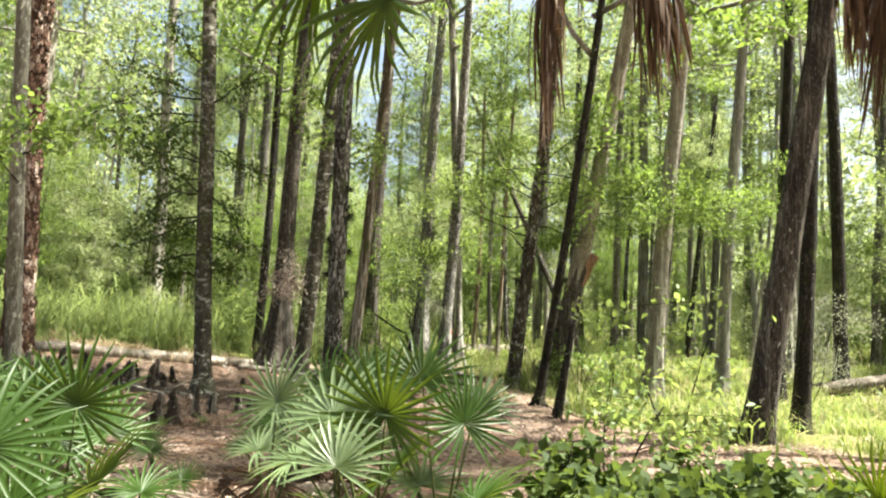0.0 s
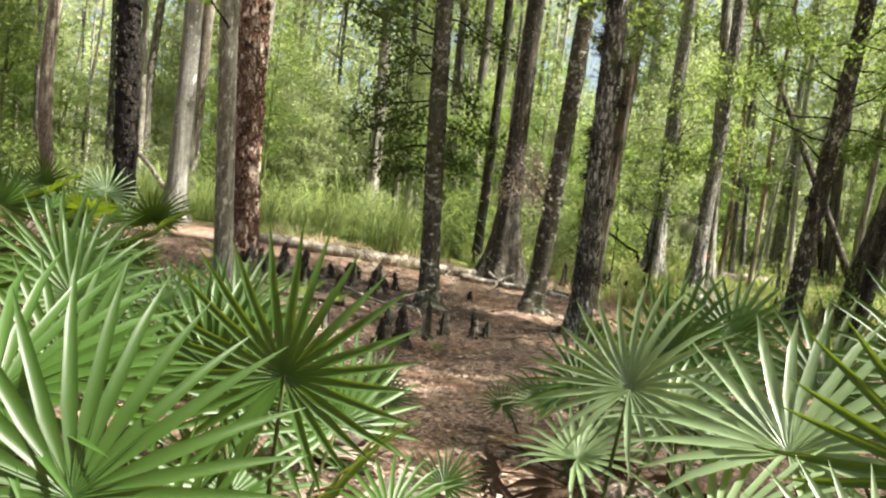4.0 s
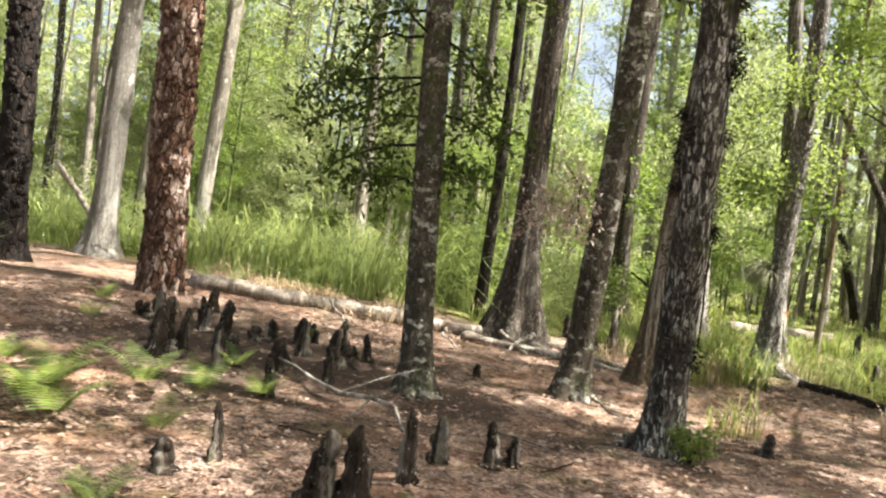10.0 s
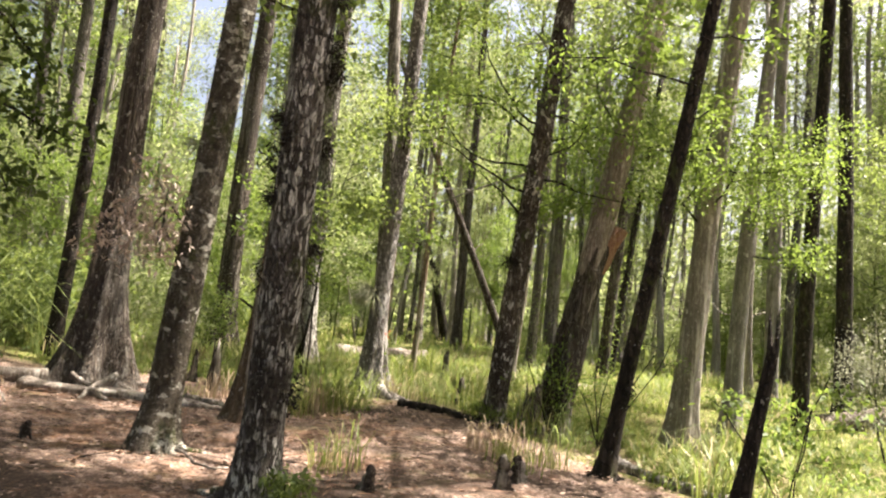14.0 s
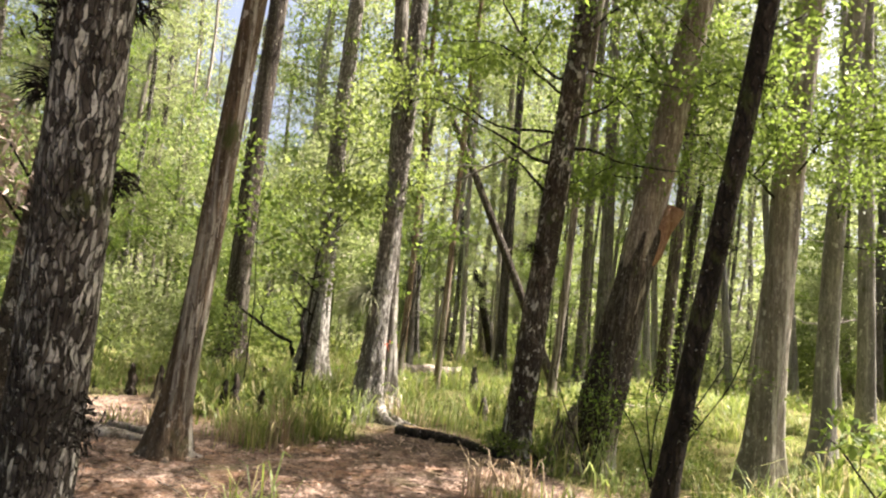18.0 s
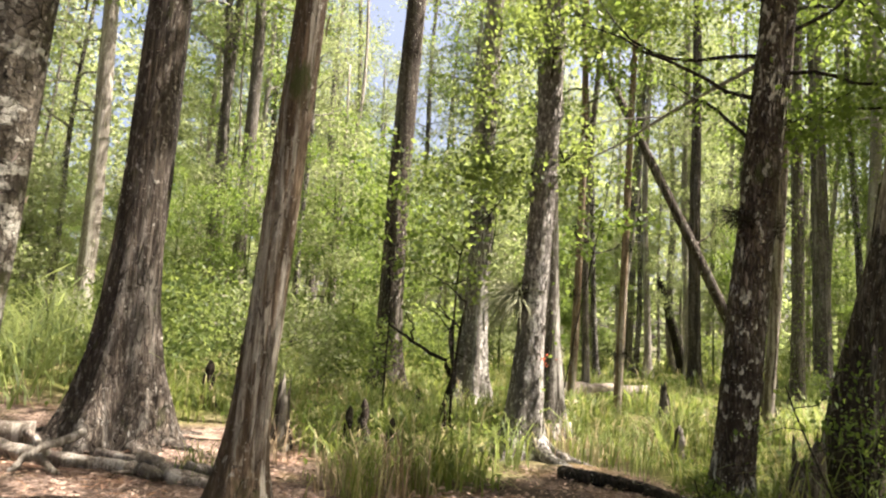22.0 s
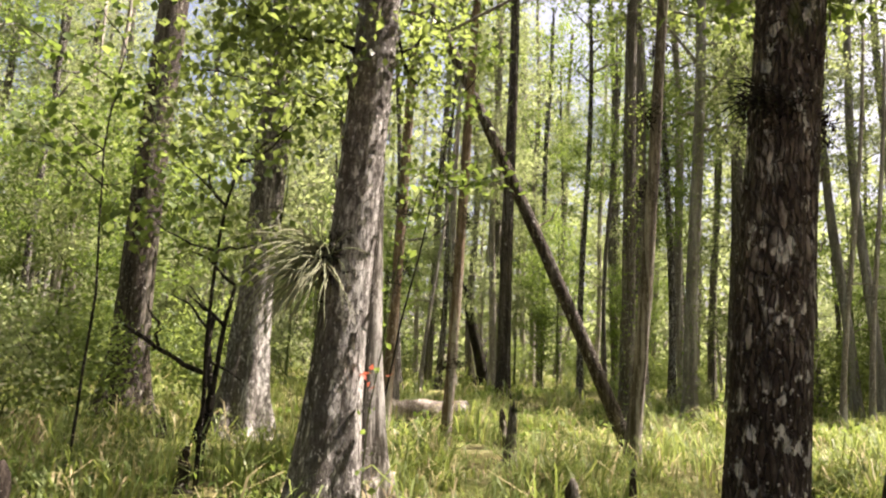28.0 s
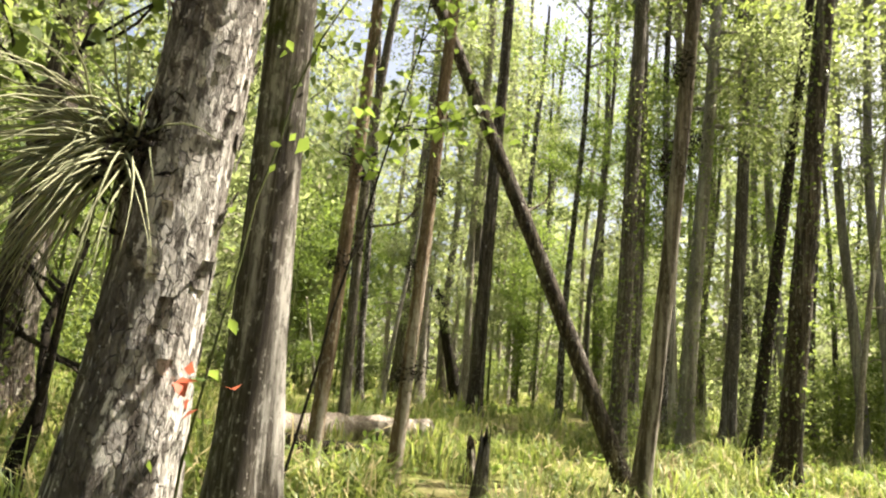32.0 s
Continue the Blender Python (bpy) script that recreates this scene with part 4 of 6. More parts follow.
for label, ob_mat, count, per, hh, w in (("dark green sedge among the swamp grass", REED, 1500, 16, 0.46, 0.006), ("dead brown grass among the swamp grass", STRAW, 800, 14, 0.34, 0.005)):
    V, Fq = blades(tufts(q, count, per, -7, 9, 12, 30, sedgy, 0.09), hh, w, q, 0.8)
    tagged(new("sedge", mesh_of("sedge", V, Fq, ob_mat)), label, "grass", kind="stuff")


def reedy(x, y):
    return smooth(16.8, 18.5, y) * smooth(28, 23, y) * smooth(-4.5, -7.0, x) * np.clip(0.5 + 1.2 * lump(1.9 * x, 2.3 * y), 0.1, 1)


V, Fq = blades(tufts(q, 1300, 15, -17, -4, 16, 28, reedy, 0.22), 1.25, 0.014, q, 1.25)
tagged(new("reeds", mesh_of("reeds", V, Fq, REED)), "tall green reeds behind the fallen log", "reeds", kind="stuff")


def bare(x, y):
    return (1 - 0.55 * damp_shade(x, y)) * (1 - 0.75 * grassy(x, y)) * (1 - 0.92 * np.exp(-((x + 5.5) / 1.6) ** 2 - ((y - 11.9) / 1.4) ** 2))


def litter(name, label, count, x0, x1, y0, y1, size, material, slim):
    x, y = q.uniform(x0, x1, count), q.uniform(y0, y1, count)
    ok = q.uniform(0, 1, count) < bare(x, y)
    x, y = x[ok], y[ok]
    C = np.stack([x, y, ground_z(x, y) + q.uniform(0.0, 0.035, len(x))], 1)
    n = len(C)
    a, L = q.uniform(0, 6.283, n), (size * q.uniform(0.5, 1.5, n))[:, None]
    d = np.stack([np.cos(a), np.sin(a), q.normal(size=n) * 0.08], 1)
    s = np.stack([-np.sin(a), np.cos(a), q.normal(size=n) * 0.35], 1) * slim
    curl = np.stack([np.zeros(n), np.zeros(n), q.uniform(-0.08, 0.35, n) * slim], 1)
    V = np.stack([C - 0.5 * L * d, C + 0.5 * L * s + curl * L, C + 0.5 * L * d, C - 0.5 * L * s + curl * L], 1).reshape(-1, 3)
    i = np.arange(n)[:, None] * 4
    Ft = np.concatenate([i + np.array([[0, 1, 2]]), i + np.array([[0, 2, 3]])], 1).reshape(-1, 3)
    tagged(new(name, mesh_of(name, V, Ft, material)), label, "litter", kind="stuff")


litter("leaf_litter", "dry brown leaves on the forest floor", 62000, -9, 5, 2, 17.5, 0.048, LITTER, 0.45)
litter("pine_straw", "fallen rusty pine needles", 30000, -12, 0, 4, 16, 0.13, NEEDLES, 0.03)


# ---- palmettos ----
def fan(seed, n=26, length=0.5, sweep=150, width=0.0165, droop=0.10, fold=0.7, cone=0.25):
    """A palmetto leaf blade: pleated fingers that radiate from one point; the stalk comes in along +x."""
    q = np.random.default_rng(seed)
    V, Fq = [np.zeros(3)], []
    for i in range(n):
        a = radians(-sweep + 2 * sweep * i / (n - 1) + q.uniform(-2, 2))
        L = length * (0.72 + 0.28 * math.cos(a * 0.5)) * (q.uniform(0.92, 1.05) if sweep > 50 else q.uniform(0.55, 1.1))
        d = np.array([math.cos(a), math.sin(a), cone])
        d /= np.linalg.norm(d)
        s = np.array([-math.sin(a), math.cos(a), 0])
        k = len(V)
        tipdrop = droop * q.uniform(0.5, 2.2)
        for u, w in ((0.04, 0.35), (0.33, 1.0), (0.68, 0.72), (1.0, 0.04)):
            c = d * L * u - np.array([0, 0, tipdrop * L * u ** 3])
            wd = width * w
            V += [c + s * wd + np.array([0, 0, fold * wd]), c, c - s * wd + np.array([0, 0, fold * wd])]
        for b in (0, 3, 6):
            Fq += [[k + b, k + b + 1 if b else 0, k + b + 4, k + b + 3], [k + b + 1 if b else 0, k + b + 2, k + b + 5, k + b + 4]]
    return np.array(V), np.array(Fq)


FANS = [mesh_of("frond", *fan(s, n, L, w), PALMETTO) for s, n, L, w in ((1, 25, 0.52, 155), (2, 22, 0.48, 140), (3, 20, 0.44, 120))]
# the same blades in the lighter copy, for fans that catch the sun
GLARE_FANS = [mesh_of("frond", *fan(s, n, L, w), PALMETTO_GLARE) for s, n, L, w in ((1, 25, 0.52, 155), (2, 22, 0.48, 140), (3, 20, 0.44, 120))]
DEADFAN = mesh_of("frond", *fan(4, 22, 0.5, 95, 0.016, 0.6, 0.8, 0.5), PALM_DEAD)
DRYFAN = mesh_of("frond", *fan(6, 20, 0.5, 60, 0.015, 0.3, 0.9, 0.3), PALM_DRY)


def thatch(seed, n=70, length=0.62):
    """A dead palm leaf folded down: ragged strands that hang from the stalk's end."""
    q = np.random.default_rng(seed)
    V, Fq = [], []
    for _ in range(n):
        a, out = q.uniform(0, 6.283), q.uniform(0.02, 0.085)
        L = length * q.uniform(0.3, 1.05) * (1.25 - 3.5 * out)
        w = q.uniform(0.004, 0.009)
        s = np.array([-math.sin(a), math.cos(a), 0]) * w
        d = np.array([math.cos(a), math.sin(a) * 0.7, 0])
        kink = q.normal(size=2) * 0.03
        k = len(V)
        for u, wide, g in ((0.0, 0.6, 0.15), (0.18, 1.0, 0.8), (0.55, 0.9, 1.0), (0.85, 0.6, 0.8), (1.0, 0.1, 0.7)):
            c = d * out * g + np.array([kink[0] * u, kink[1] * u, 0.05 - L * u])
            V += [c + s * wide, c - s * wide]
        Fq += [[k + 2 * b, k + 2 * b + 1, k + 2 * b + 3, k + 2 * b + 2] for b in range(4)]
    return np.array(V), np.array(Fq)


THATCH = [mesh_of("frond", *thatch(5 + s, 64, L), PALM_DEAD) for s, L in ((0, 0.62), (1, 0.5), (2, 0.7))]
STALK = {}


def stalk(length, material):
    key = (round(length, 1), material.name)
    if key not in STALK:
        u = np.linspace(0, 1, 6)
        P = np.stack([u * 0.0 + 0.0, u * 0, u * key[0]], 1)
        P[:, 0] = 0.12 * key[0] * (u ** 2)
        STALK[key] = mesh_of("stalk", *tube(P, np.linspace(0.011, 0.006, 6), 5), material)
    return STALK[key]


def palmetto(x, y, fronds, seed, height=0.75, dead=2, name="palmetto", label="green saw palmetto with stiff fan leaves", spread=42, scale=1.0):
    q = np.random.default_rng(seed)
    ob = thing(name, pose(x, y, gz(x, y)) @ Matrix.Scale(scale, 4), label, "palmetto", "palmettos")
    for i in range(fronds + dead):
        gone = i >= fronds
        turn = 137.5 * i + q.uniform(-25, 25)
        tilt = (q.uniform(0.1, 1.0) * spread) if not gone else q.uniform(65, 85)
        L = round(height * q.uniform(0.7, 1.15), 1)
        root = pose(q.normal() * 0.07, q.normal() * 0.07, 0.0, 0, tilt, turn)
        st = put("stalk", stalk(L, PALM_DEAD if gone else STEM), ob, Matrix.LocRotScale(root.translation, Euler((0, radians(tilt), radians(turn)), "XYZ"), None))
        blade = pose(0.12 * L, 0, L, 0, q.uniform(-88, -45) if not gone else -10, q.uniform(-12, 12)) @ Matrix.Scale(q.uniform(0.8, 1.15), 4)
        put("frond", DEADFAN if gone else FANS[i % 3], st, blade, "dry brown frond" if gone else "")
    return ob


for k, (x, y, n, h, sc) in enumerate((
        (-6.6, 8.6, 9, 0.95, 1.0), (-7.3, 7.7, 9, 1.0, 1.05), (-6.0, 7.9, 7, 0.7, 0.9), (-7.9, 9.2, 8, 0.9, 1.0), (-8.6, 8.0, 8, 1.0, 1.1),
        (-5.3, 7.4, 5, 0.4, 0.8), (2.9, 4.9, 5, 0.45, 0.8), (-9.5, 10.0, 7, 0.8, 1.0), (-4.75, 6.3, 8, 0.7, 1.0), (-5.4, 5.6, 8, 0.8, 1.0))):
    palmetto(x, y, n, 100 + k, h, 2 + k % 2, scale=sc)


def star(ob, hub, face, lift, scale, k=0, glare=False):
    """One fan leaf held up on a curved stalk, its blade turned to the azimuth face and tipped up by lift."""
    base = np.array(ob.matrix_basis.translation)
    end = np.array(hub) - base
    u = np.linspace(0, 1, 7)[:, None]
    P = end * u + np.array([[0, 0, 0.12]]) * (u * (1 - u))
    st = put("stalk", mesh_of("stalk", *tube(P, np.linspace(0.011, 0.006, 7), 5), STEM), ob)
    a, b = radians(face), radians(lift)
    n = Vector((math.cos(a) * math.cos(b), math.sin(a) * math.cos(b), math.sin(b)))
    x = (Vector((0, 0, 1)) - n * n.z).normalized()
    m = Matrix((x, n.cross(x), n)).transposed().to_4x4()
    put("frond", (GLARE_FANS if glare else FANS)[k], st, Matrix.Translation(end) @ m @ Matrix.Scale(scale, 4), "frond with sun glare put into its pale grey-green colour" if glare else "")


# plants along the first steps: hub, azimuth and tilt of the blade, size
for x, y, seed, hubs in (
        (-0.35, 4.3, 190, ((-0.30, 4.09, 0.90, -100, 3, 0.92), (-0.62, 4.30, 0.84, -125, 48, 1.12), (-0.52, 3.78, 0.66, -100, 40, 0.85), (-0.80, 4.12, 0.62, -150, 55, 0.85))),
        (0.05, 4.65, 191, ((0.15, 4.30, 0.84, -60, 15, 0.80), (-0.12, 4.72, 1.04, -100, 35, 0.95), (0.25, 4.85, 0.85, -75, 45, 0.9), (-0.4, 4.95, 0.92, -115, 50, 0.95))),
        (-2.15, 3.45, 192, ((-2.02, 3.22, 0.80, -62, 35, 0.95), (-2.30, 3.30, 0.92, -75, 55, 0.9), (-2.45, 3.65, 0.86, -60, 30, 0.9))),
        (-2.1, 4.1, 193, ((-1.98, 3.92, 0.90, -70, 5, 0.85), (-2.28, 4.05, 0.84, -95, 20, 0.8), (-1.92, 4.2, 0.70, -40, 30, 0.8))),
        (-1.15, 4.95, 194, ((-1.06, 4.72, 0.86, -118, 30, 0.86), (-1.22, 4.95, 0.50, -130, 60, 0.75), (-0.9, 5.1, 0.7, -100, 55, 0.8))),
        (-1.98, 4.75, 195, ((-1.82, 4.50, 0.30, -85, 66, 0.66), (-1.75, 5.0, 0.26, -100, 50, 0.45))),
        (-2.65, 4.75, 196, ((-2.34, 4.45, 0.62, -50, 15, 0.95), (-2.56, 4.44, 0.76, -70, 45, 0.9), (-2.75, 4.9, 0.85, -60, 50, 0.9), (-2.85, 4.5, 0.7, -90, 60, 0.85))),
        (-0.8, 5.85, 197, ((-0.88, 5.68, 0.84, -128, 30, 1.0), (-0.72, 5.35, 0.78, -140, 60, 1.0), (-0.6, 5.95, 0.95, -110, 40, 0.95), (-0.75, 6.45, 0.72, -135, 35, 0.95))),
        (-1.28, 6.15, 198, ((-1.30, 5.92, 0.58, -112, 40, 0.82), (-1.12, 6.35, 0.62, -130, 50, 0.8))),
        (-3.45, 4.95, 199, ((-3.36, 4.62, 0.86, -50, 35, 0.9), (-3.6, 4.8, 0.95, -60, 25, 0.9), (-3.2, 5.05, 0.8, -40, 55, 0.9))),
        (-2.5, 6.4, 188, ((-2.48, 6.28, 0.20, -85, 60, 0.52), (-2.62, 6.45, 0.26, -70, 40, 0.48))),
        (-1.72, 6.85, 189, ((-1.85, 6.82, 0.16, -95, 40, 0.42),))):
    young = seed in (188, 189, 194, 195)
    bush = palmetto(x, y, 0 if young else 2, seed, 0.5, 0 if young else 3)
    for k, (a, b, c, face, lift, size) in enumerate(hubs):
        # the fans that should gleam in the sun get the lighter leaf colour
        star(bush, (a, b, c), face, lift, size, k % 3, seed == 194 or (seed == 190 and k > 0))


def cabbage_palm():
    """A palm just beside the start; its dead fronds hang over the path."""
    at = np.array([1.9, 2.1, gz(1.9, 2.1)])
    ob = thing("cabbage_palm", pose(*at), "cabbage palm with hanging dead brown fronds over the path", "palm")
    me, axis = trunk_mesh(3.2, 0.16, 0.14, (0.0, 0.0), BROWNBARK, 0.3, 0, 18, 0.1, 0.12, 0.02, 55, 0.2)
    put("trunk", me, ob)
    q = np.random.default_rng(8)
    ends = [((0.37, 2.86, 2.83), 1), ((0.42, 2.92, 3.02), 1), ((0.78, 2.82, 2.98), 1), ((0.86, 2.84, 2.96), 1), ((1.62, 2.78, 2.98), 1), ((1.72, 2.72, 2.96), 1), ((1.82, 2.7, 2.9), 1), ((-0.28, 2.78, 2.75), 0), ((-0.5, 2.6, 2.85), 0), ((1.2, 1.0, 2.9), 0)]
    for i in range(14):
        a = radians(-110 + 11 * i)
        out = q.uniform(0.9, 1.3)
        ends.append(((at[0] + out * math.cos(a), at[1] + out * math.sin(a), 2.9 + q.uniform(-0.3, 0.9)), i % 2))
    for end, gone in ends:
        end = np.array(end) - at
        turn = math.degrees(math.atan2(end[1], end[0]))
        u = np.linspace(0, 1, 7)[:, None]
        P = np.array([[0, 0, 3.1]]) * (1 - u) + end * u + np.array([[0, 0, 0.3]]) * (u * (1 - u))
        st = put("stalk", mesh_of("stalk", *tube(P, np.linspace(0.022, 0.009, 7), 5), PALM_DEAD if gone else STEM), ob)
        if gone:
            put("frond", THATCH[int(q.integers(3))], st, pose(*end, q.uniform(-8, 8), q.uniform(-8, 8), turn) @ Matrix.Scale(q.uniform(0.85, 1.1), 4), "dry brown hanging frond")
        else:
            put("frond", FANS[0], st, pose(*end, 0, 68, turn) @ Matrix.Scale(1.15, 4))


cabbage_palm()

for i, (x, y, turn, tilt) in enumerate(((-2.3, 5.0, 200, 12), (-2.6, 5.6, 60, 8), (0.35, 3.7, 250, 14), (-5.6, 7.4, 20, 10), (-5.35, 8.0, 120, 14), (-5.9, 7.9, 250, 10), (-5.0, 7.3, 320, 12), (-5.8, 7.0, 60, 10), (-3.0, 4.9, 330, 10), (-2.0, 3.95, 300, 16), (-1.6, 4.15, 200, 14), (-1.5, 5.3, 160, 12), (-2.9, 5.6, 30, 12), (0.3, 3.95, 250, 20), (-2.85, 4.95, 80, 18), (-2.75, 5.3, 200, 22), (-2.5, 5.85, 140, 12), (-2.2, 5.55, 330, 16), (-1.35, 6.5, 70, 14), (-1.0, 6.2, 300, 18), (-2.6, 4.2, 20, 24), (-0.75, 3.45, 190, 18))):
    ob = new("fallen_frond", DRYFAN)
    ob.matrix_basis = pose(x, y, gz(x, y) + 0.06, 0, tilt, turn)
    tagged(ob, "dry grey-brown palmetto frond fallen on the litter", "frond", "fallen fronds")


# ---- cypress knees ----
def knee_mesh(seed, h=0.4):
    q = np.random.default_rng(seed)
    n, s = 14, 12
    z = np.linspace(-0.06, 1, n) * h
    u = np.clip(z / h, 0, 1)
    rad = 0.064 * (1.0 - 0.5 * u ** q.uniform(0.8, 1.8)) + 0.035 * np.exp(-np.clip(z, 0, 1) / 0.05)
    rad[-2:] *= (0.8, 0.4)
    P = np.stack([np.cumsum(q.normal(size=n) * 0.007), np.cumsum(q.normal(size=n) * 0.007), z], 1)
    a = np.linspace(0, 6.283, s, endpoint=False)[None, :]
    ph = q.uniform(0, 6.28, 3)
    wob = 1 + 0.22 * np.sin(3 * a + ph[0] + 2 * u[:, None]) * (1 - 0.4 * u[:, None]) + 0.12 * np.sin(5 * a + ph[1]) + 0.15 * q.normal(size=(n, s))
    return mesh_of("cypress_knee", *tube(P, rad, s, wob=wob), KNEE)


KNEES = [knee_mesh(s) for s in range(6)]


def knee(x, y, h, k, fat=1.0):
    ob = new("cypress_knee", KNEES[k % 6])
    ob.matrix_basis = pose(x, y, gz(x, y), 0, 0, 70 * k) @ Matrix.Diagonal((fat, fat, h / 0.4, 1))
    tagged(ob, "dark woody cypress knee rising from the leaf litter", "cypress knee", "cypress knees")


for k, (x, y, h, f) in enumerate(((-4.28, 9.2, 0.36, 0.55), (-3.52, 8.98, 0.40, 1.3), (-3.34, 9.02, 0.44, 1.1), (-3.42, 9.14, 0.34, 1.2), (-3.23, 9.56, 0.44, 0.8), (-3.19, 10.2, 0.30, 0.9), (-2.87, 10.29, 0.30, 0.8), (-3.66, 13.26, 0.15, 0.7), (-4.35, 20.3, 0.65, 1.6), (-1.35, 17.8, 0.34, 0.9), (-4.4, 8.9, 0.2, 0.9), (-2.75, 10.4, 0.2, 0.7), (-4.75, 8.1, 0.45, 0.6), (-6.0, 10.9, 0.42, 1.2), (-6.2, 11.3, 0.35, 1.0), (-5.8, 11.6, 0.48, 1.4), (-5.3, 12.3, 0.36, 0.9), (-5.0, 12.5, 0.42, 1.1), (-4.9, 12.2, 0.38, 1.1), (-4.75, 12.7, 0.3, 0.8), (-2.72, 18.5, 0.5, 1.0), (-1.66, 18.2, 0.48, 0.9), (-1.8, 17.9, 0.42, 0.9), (-3.3, 19.4, 0.45, 1.0), (-0.9, 11.9, 0.2, 0.8), (0.3, 12.2, 0.3, 1.0), (0.55, 12.5, 0.24, 1.2))):
    knee(x, y, h, k, f)
q = np.random.default_rng(23)
for k in range(30):
    knee(q.uniform(-7.2, -4.6), q.uniform(10.6, 13.4), q.uniform(0.12, 0.34), k, q.uniform(0.6, 1.2))
for k in range(9):
    knee(q.uniform(-3.2, 4), q.uniform(18.5, 27), q.uniform(0.2, 0.5), k, q.uniform(0.7, 1.2))


# ---- fallen wood ----
def fallen(name, label, ends, r0, r1, material, seed, lift=0.0, wav=0.03, sides=14):
    q = np.random.default_rng(seed)
    a, b = np.array(ends[0], float), np.array(ends[1], float)
    n = 16
    u = np.linspace(0, 1, n)
    P = a[None, :2] * (1 - u[:, None]) + b[None, :2] * u[:, None]
    P = P + np.cumsum(q.normal(size=(n, 2)) * wav, 0) * np.sin(np.pi * u)[:, None]
    rad = np.linspace(r0, r1, n)
    z = np.array([gz(*p) for p in P]) + rad * 0.75 + lift * u
    if len(a) > 2:
        z = a[2] * (1 - u) + b[2] * u
    wob = 1 + 0.12 * q.normal(size=(n, sides)) + 0.10 * q.normal(size=(n, 1))
    ob = new(name, mesh_of(name, *tube(np.column_stack([P, z]), rad, sides, wob=wob), material))
    return tagged(ob, label, "log", "fallen wood")


fallen("fallen_log", "long weathered fallen log lying across the rise", ((-8.35, 14.6), (-4.35, 16.5)), 0.125, 0.10, DEADWOOD, 1, 0.04)
fallen("fallen_log", "broken end of a weathered log by the cypress", ((-4.5, 16.05), (-3.0, 15.75)), 0.075, 0.06, DEADWOOD, 2)
fallen("fallen_log", "short grey log near the cypress foot", ((-2.95, 15.75), (-2.1, 15.5)), 0.055, 0.03, DEADWOOD, 3)
fallen("fallen_log", "thin pale log on the sunlit grass", ((2.45, 14.5), (2.62, 12.3)), 0.07, 0.06, WHITEBARK, 4, 0.0, 0.01)
fallen("fallen_log", "thin pale log on the sunlit grass", ((2.63, 12.15), (2.8, 10.9)), 0.055, 0.05, DEADWOOD, 14, 0.0, 0.01)
fallen("fallen_log", "short brown log sunk in the sunlit grass", ((4.65, 12.1), (4.25, 10.8)), 0.09, 0.08, BROWNBARK, 15, 0.0, 0.02)
fallen("fallen_log", "fallen trunk with brown bark propped over the grass", ((9.9, 19.6, -0.12), (15.5, 18.35, 1.08)), 0.17, 0.25, BROWNBARK, 5)
fallen("fallen_log", "dark rotten log at the edge of the grass", ((0.35, 17.0), (1.45, 16.3)), 0.065, 0.05, DARKBARK, 6)
fallen("fallen_log", "pale rotten log lying in the swamp grass", ((0.3, 25.9), (3.3, 27.5)), 0.21, 0.17, DEADWOOD, 7, 0.07)
fallen("fallen_log", "dark rotting log sunk in the swamp grass", ((0.85, 25.3), (2.0, 24.9)), 0.11, 0.09, DARKBARK, 16, 0.0, 0.05)
fallen("fallen_log", "low pale log half hidden in the grass", ((5.7, 22.6), (7.4, 22.2)), 0.06, 0.05, DEADWOOD, 17, 0.0, 0.03)
BRANCH = thing("dead_branch", pose(-4.3, 10.85, gz(-4.3, 10.85)), "bare pale forked branch lying on the leaf litter", "branch", "fallen wood")
put("stem", mesh_of("stem", *tube(np.array([(-0.85, 0.62, 0.20), (-0.6, 0.50, 0.17), (-0.3, 0.25, 0.14), (0.05, 0.02, 0.12), (0.35, -0.05, 0.14), (0.58, -0.15, 0.13), (0.75, -0.42, 0.03)]), [0.009, 0.014, 0.017, 0.019, 0.018, 0.016, 0.012], 7), PALE), BRANCH)
put("fork", mesh_of("fork", *tube(np.array([(0.05, 0.02, 0.12), (0.30, 0.28, 0.24), (0.55, 0.55, 0.33)]), [0.013, 0.010, 0.004], 6), PALE), BRANCH)
put("fork", mesh_of("fork", *tube(np.array([(0.35, -0.05, 0.14), (0.30, -0.22, 0.06), (0.28, -0.36, 0.0)]), [0.010, 0.008, 0.005], 6), PALE), BRANCH)


# ---- boughs, shrubs and small plants ----
def local(ob, p):
    return np.array(p, float) - np.array(ob.matrix_basis.translation)


# low leafy boughs of the straight tree on the rise
lines = []
for i, (z, a, L, rise) in enumerate(((2.3, 170, 1.1, -0.10), (2.9, 200, 1.3, -0.07), (3.4, 160, 1.5, -0.10), (3.9, 190, 1.7, -0.06), (4.4, 150, 1.6, -0.08), (2.6, 20, 0.8, -0.14), (3.3, -15, 0.9, -0.14), (4.1, 10, 1.1, -0.10), (4.7, 210, 1.8, -0.05), (5.0, 175, 1.9, -0.07), (1.9, 185, 0.8, -0.12), (2.2, 15, 0.55, -0.18), (4.9, -30, 1.2, -0.1))):
    a = radians(a)
    lines.append(twig(OAK, oak_axis(z), (math.cos(a), math.sin(a) * 0.7, 0.25), L, 0.018, 300 + i, DARKBARK, rise=rise, steps=9))
for i in range(9):
    a, z = radians(130 + 95 * (i % 3) / 2 + 9 * i), 2.6 + 0.33 * i
    lines.append(twig(OAK, oak_axis(z), (math.cos(a), math.sin(a), 0.35), 1.3 + 0.08 * i, 0.016, 360 + i, DARKBARK, rise=-0.09, steps=9))
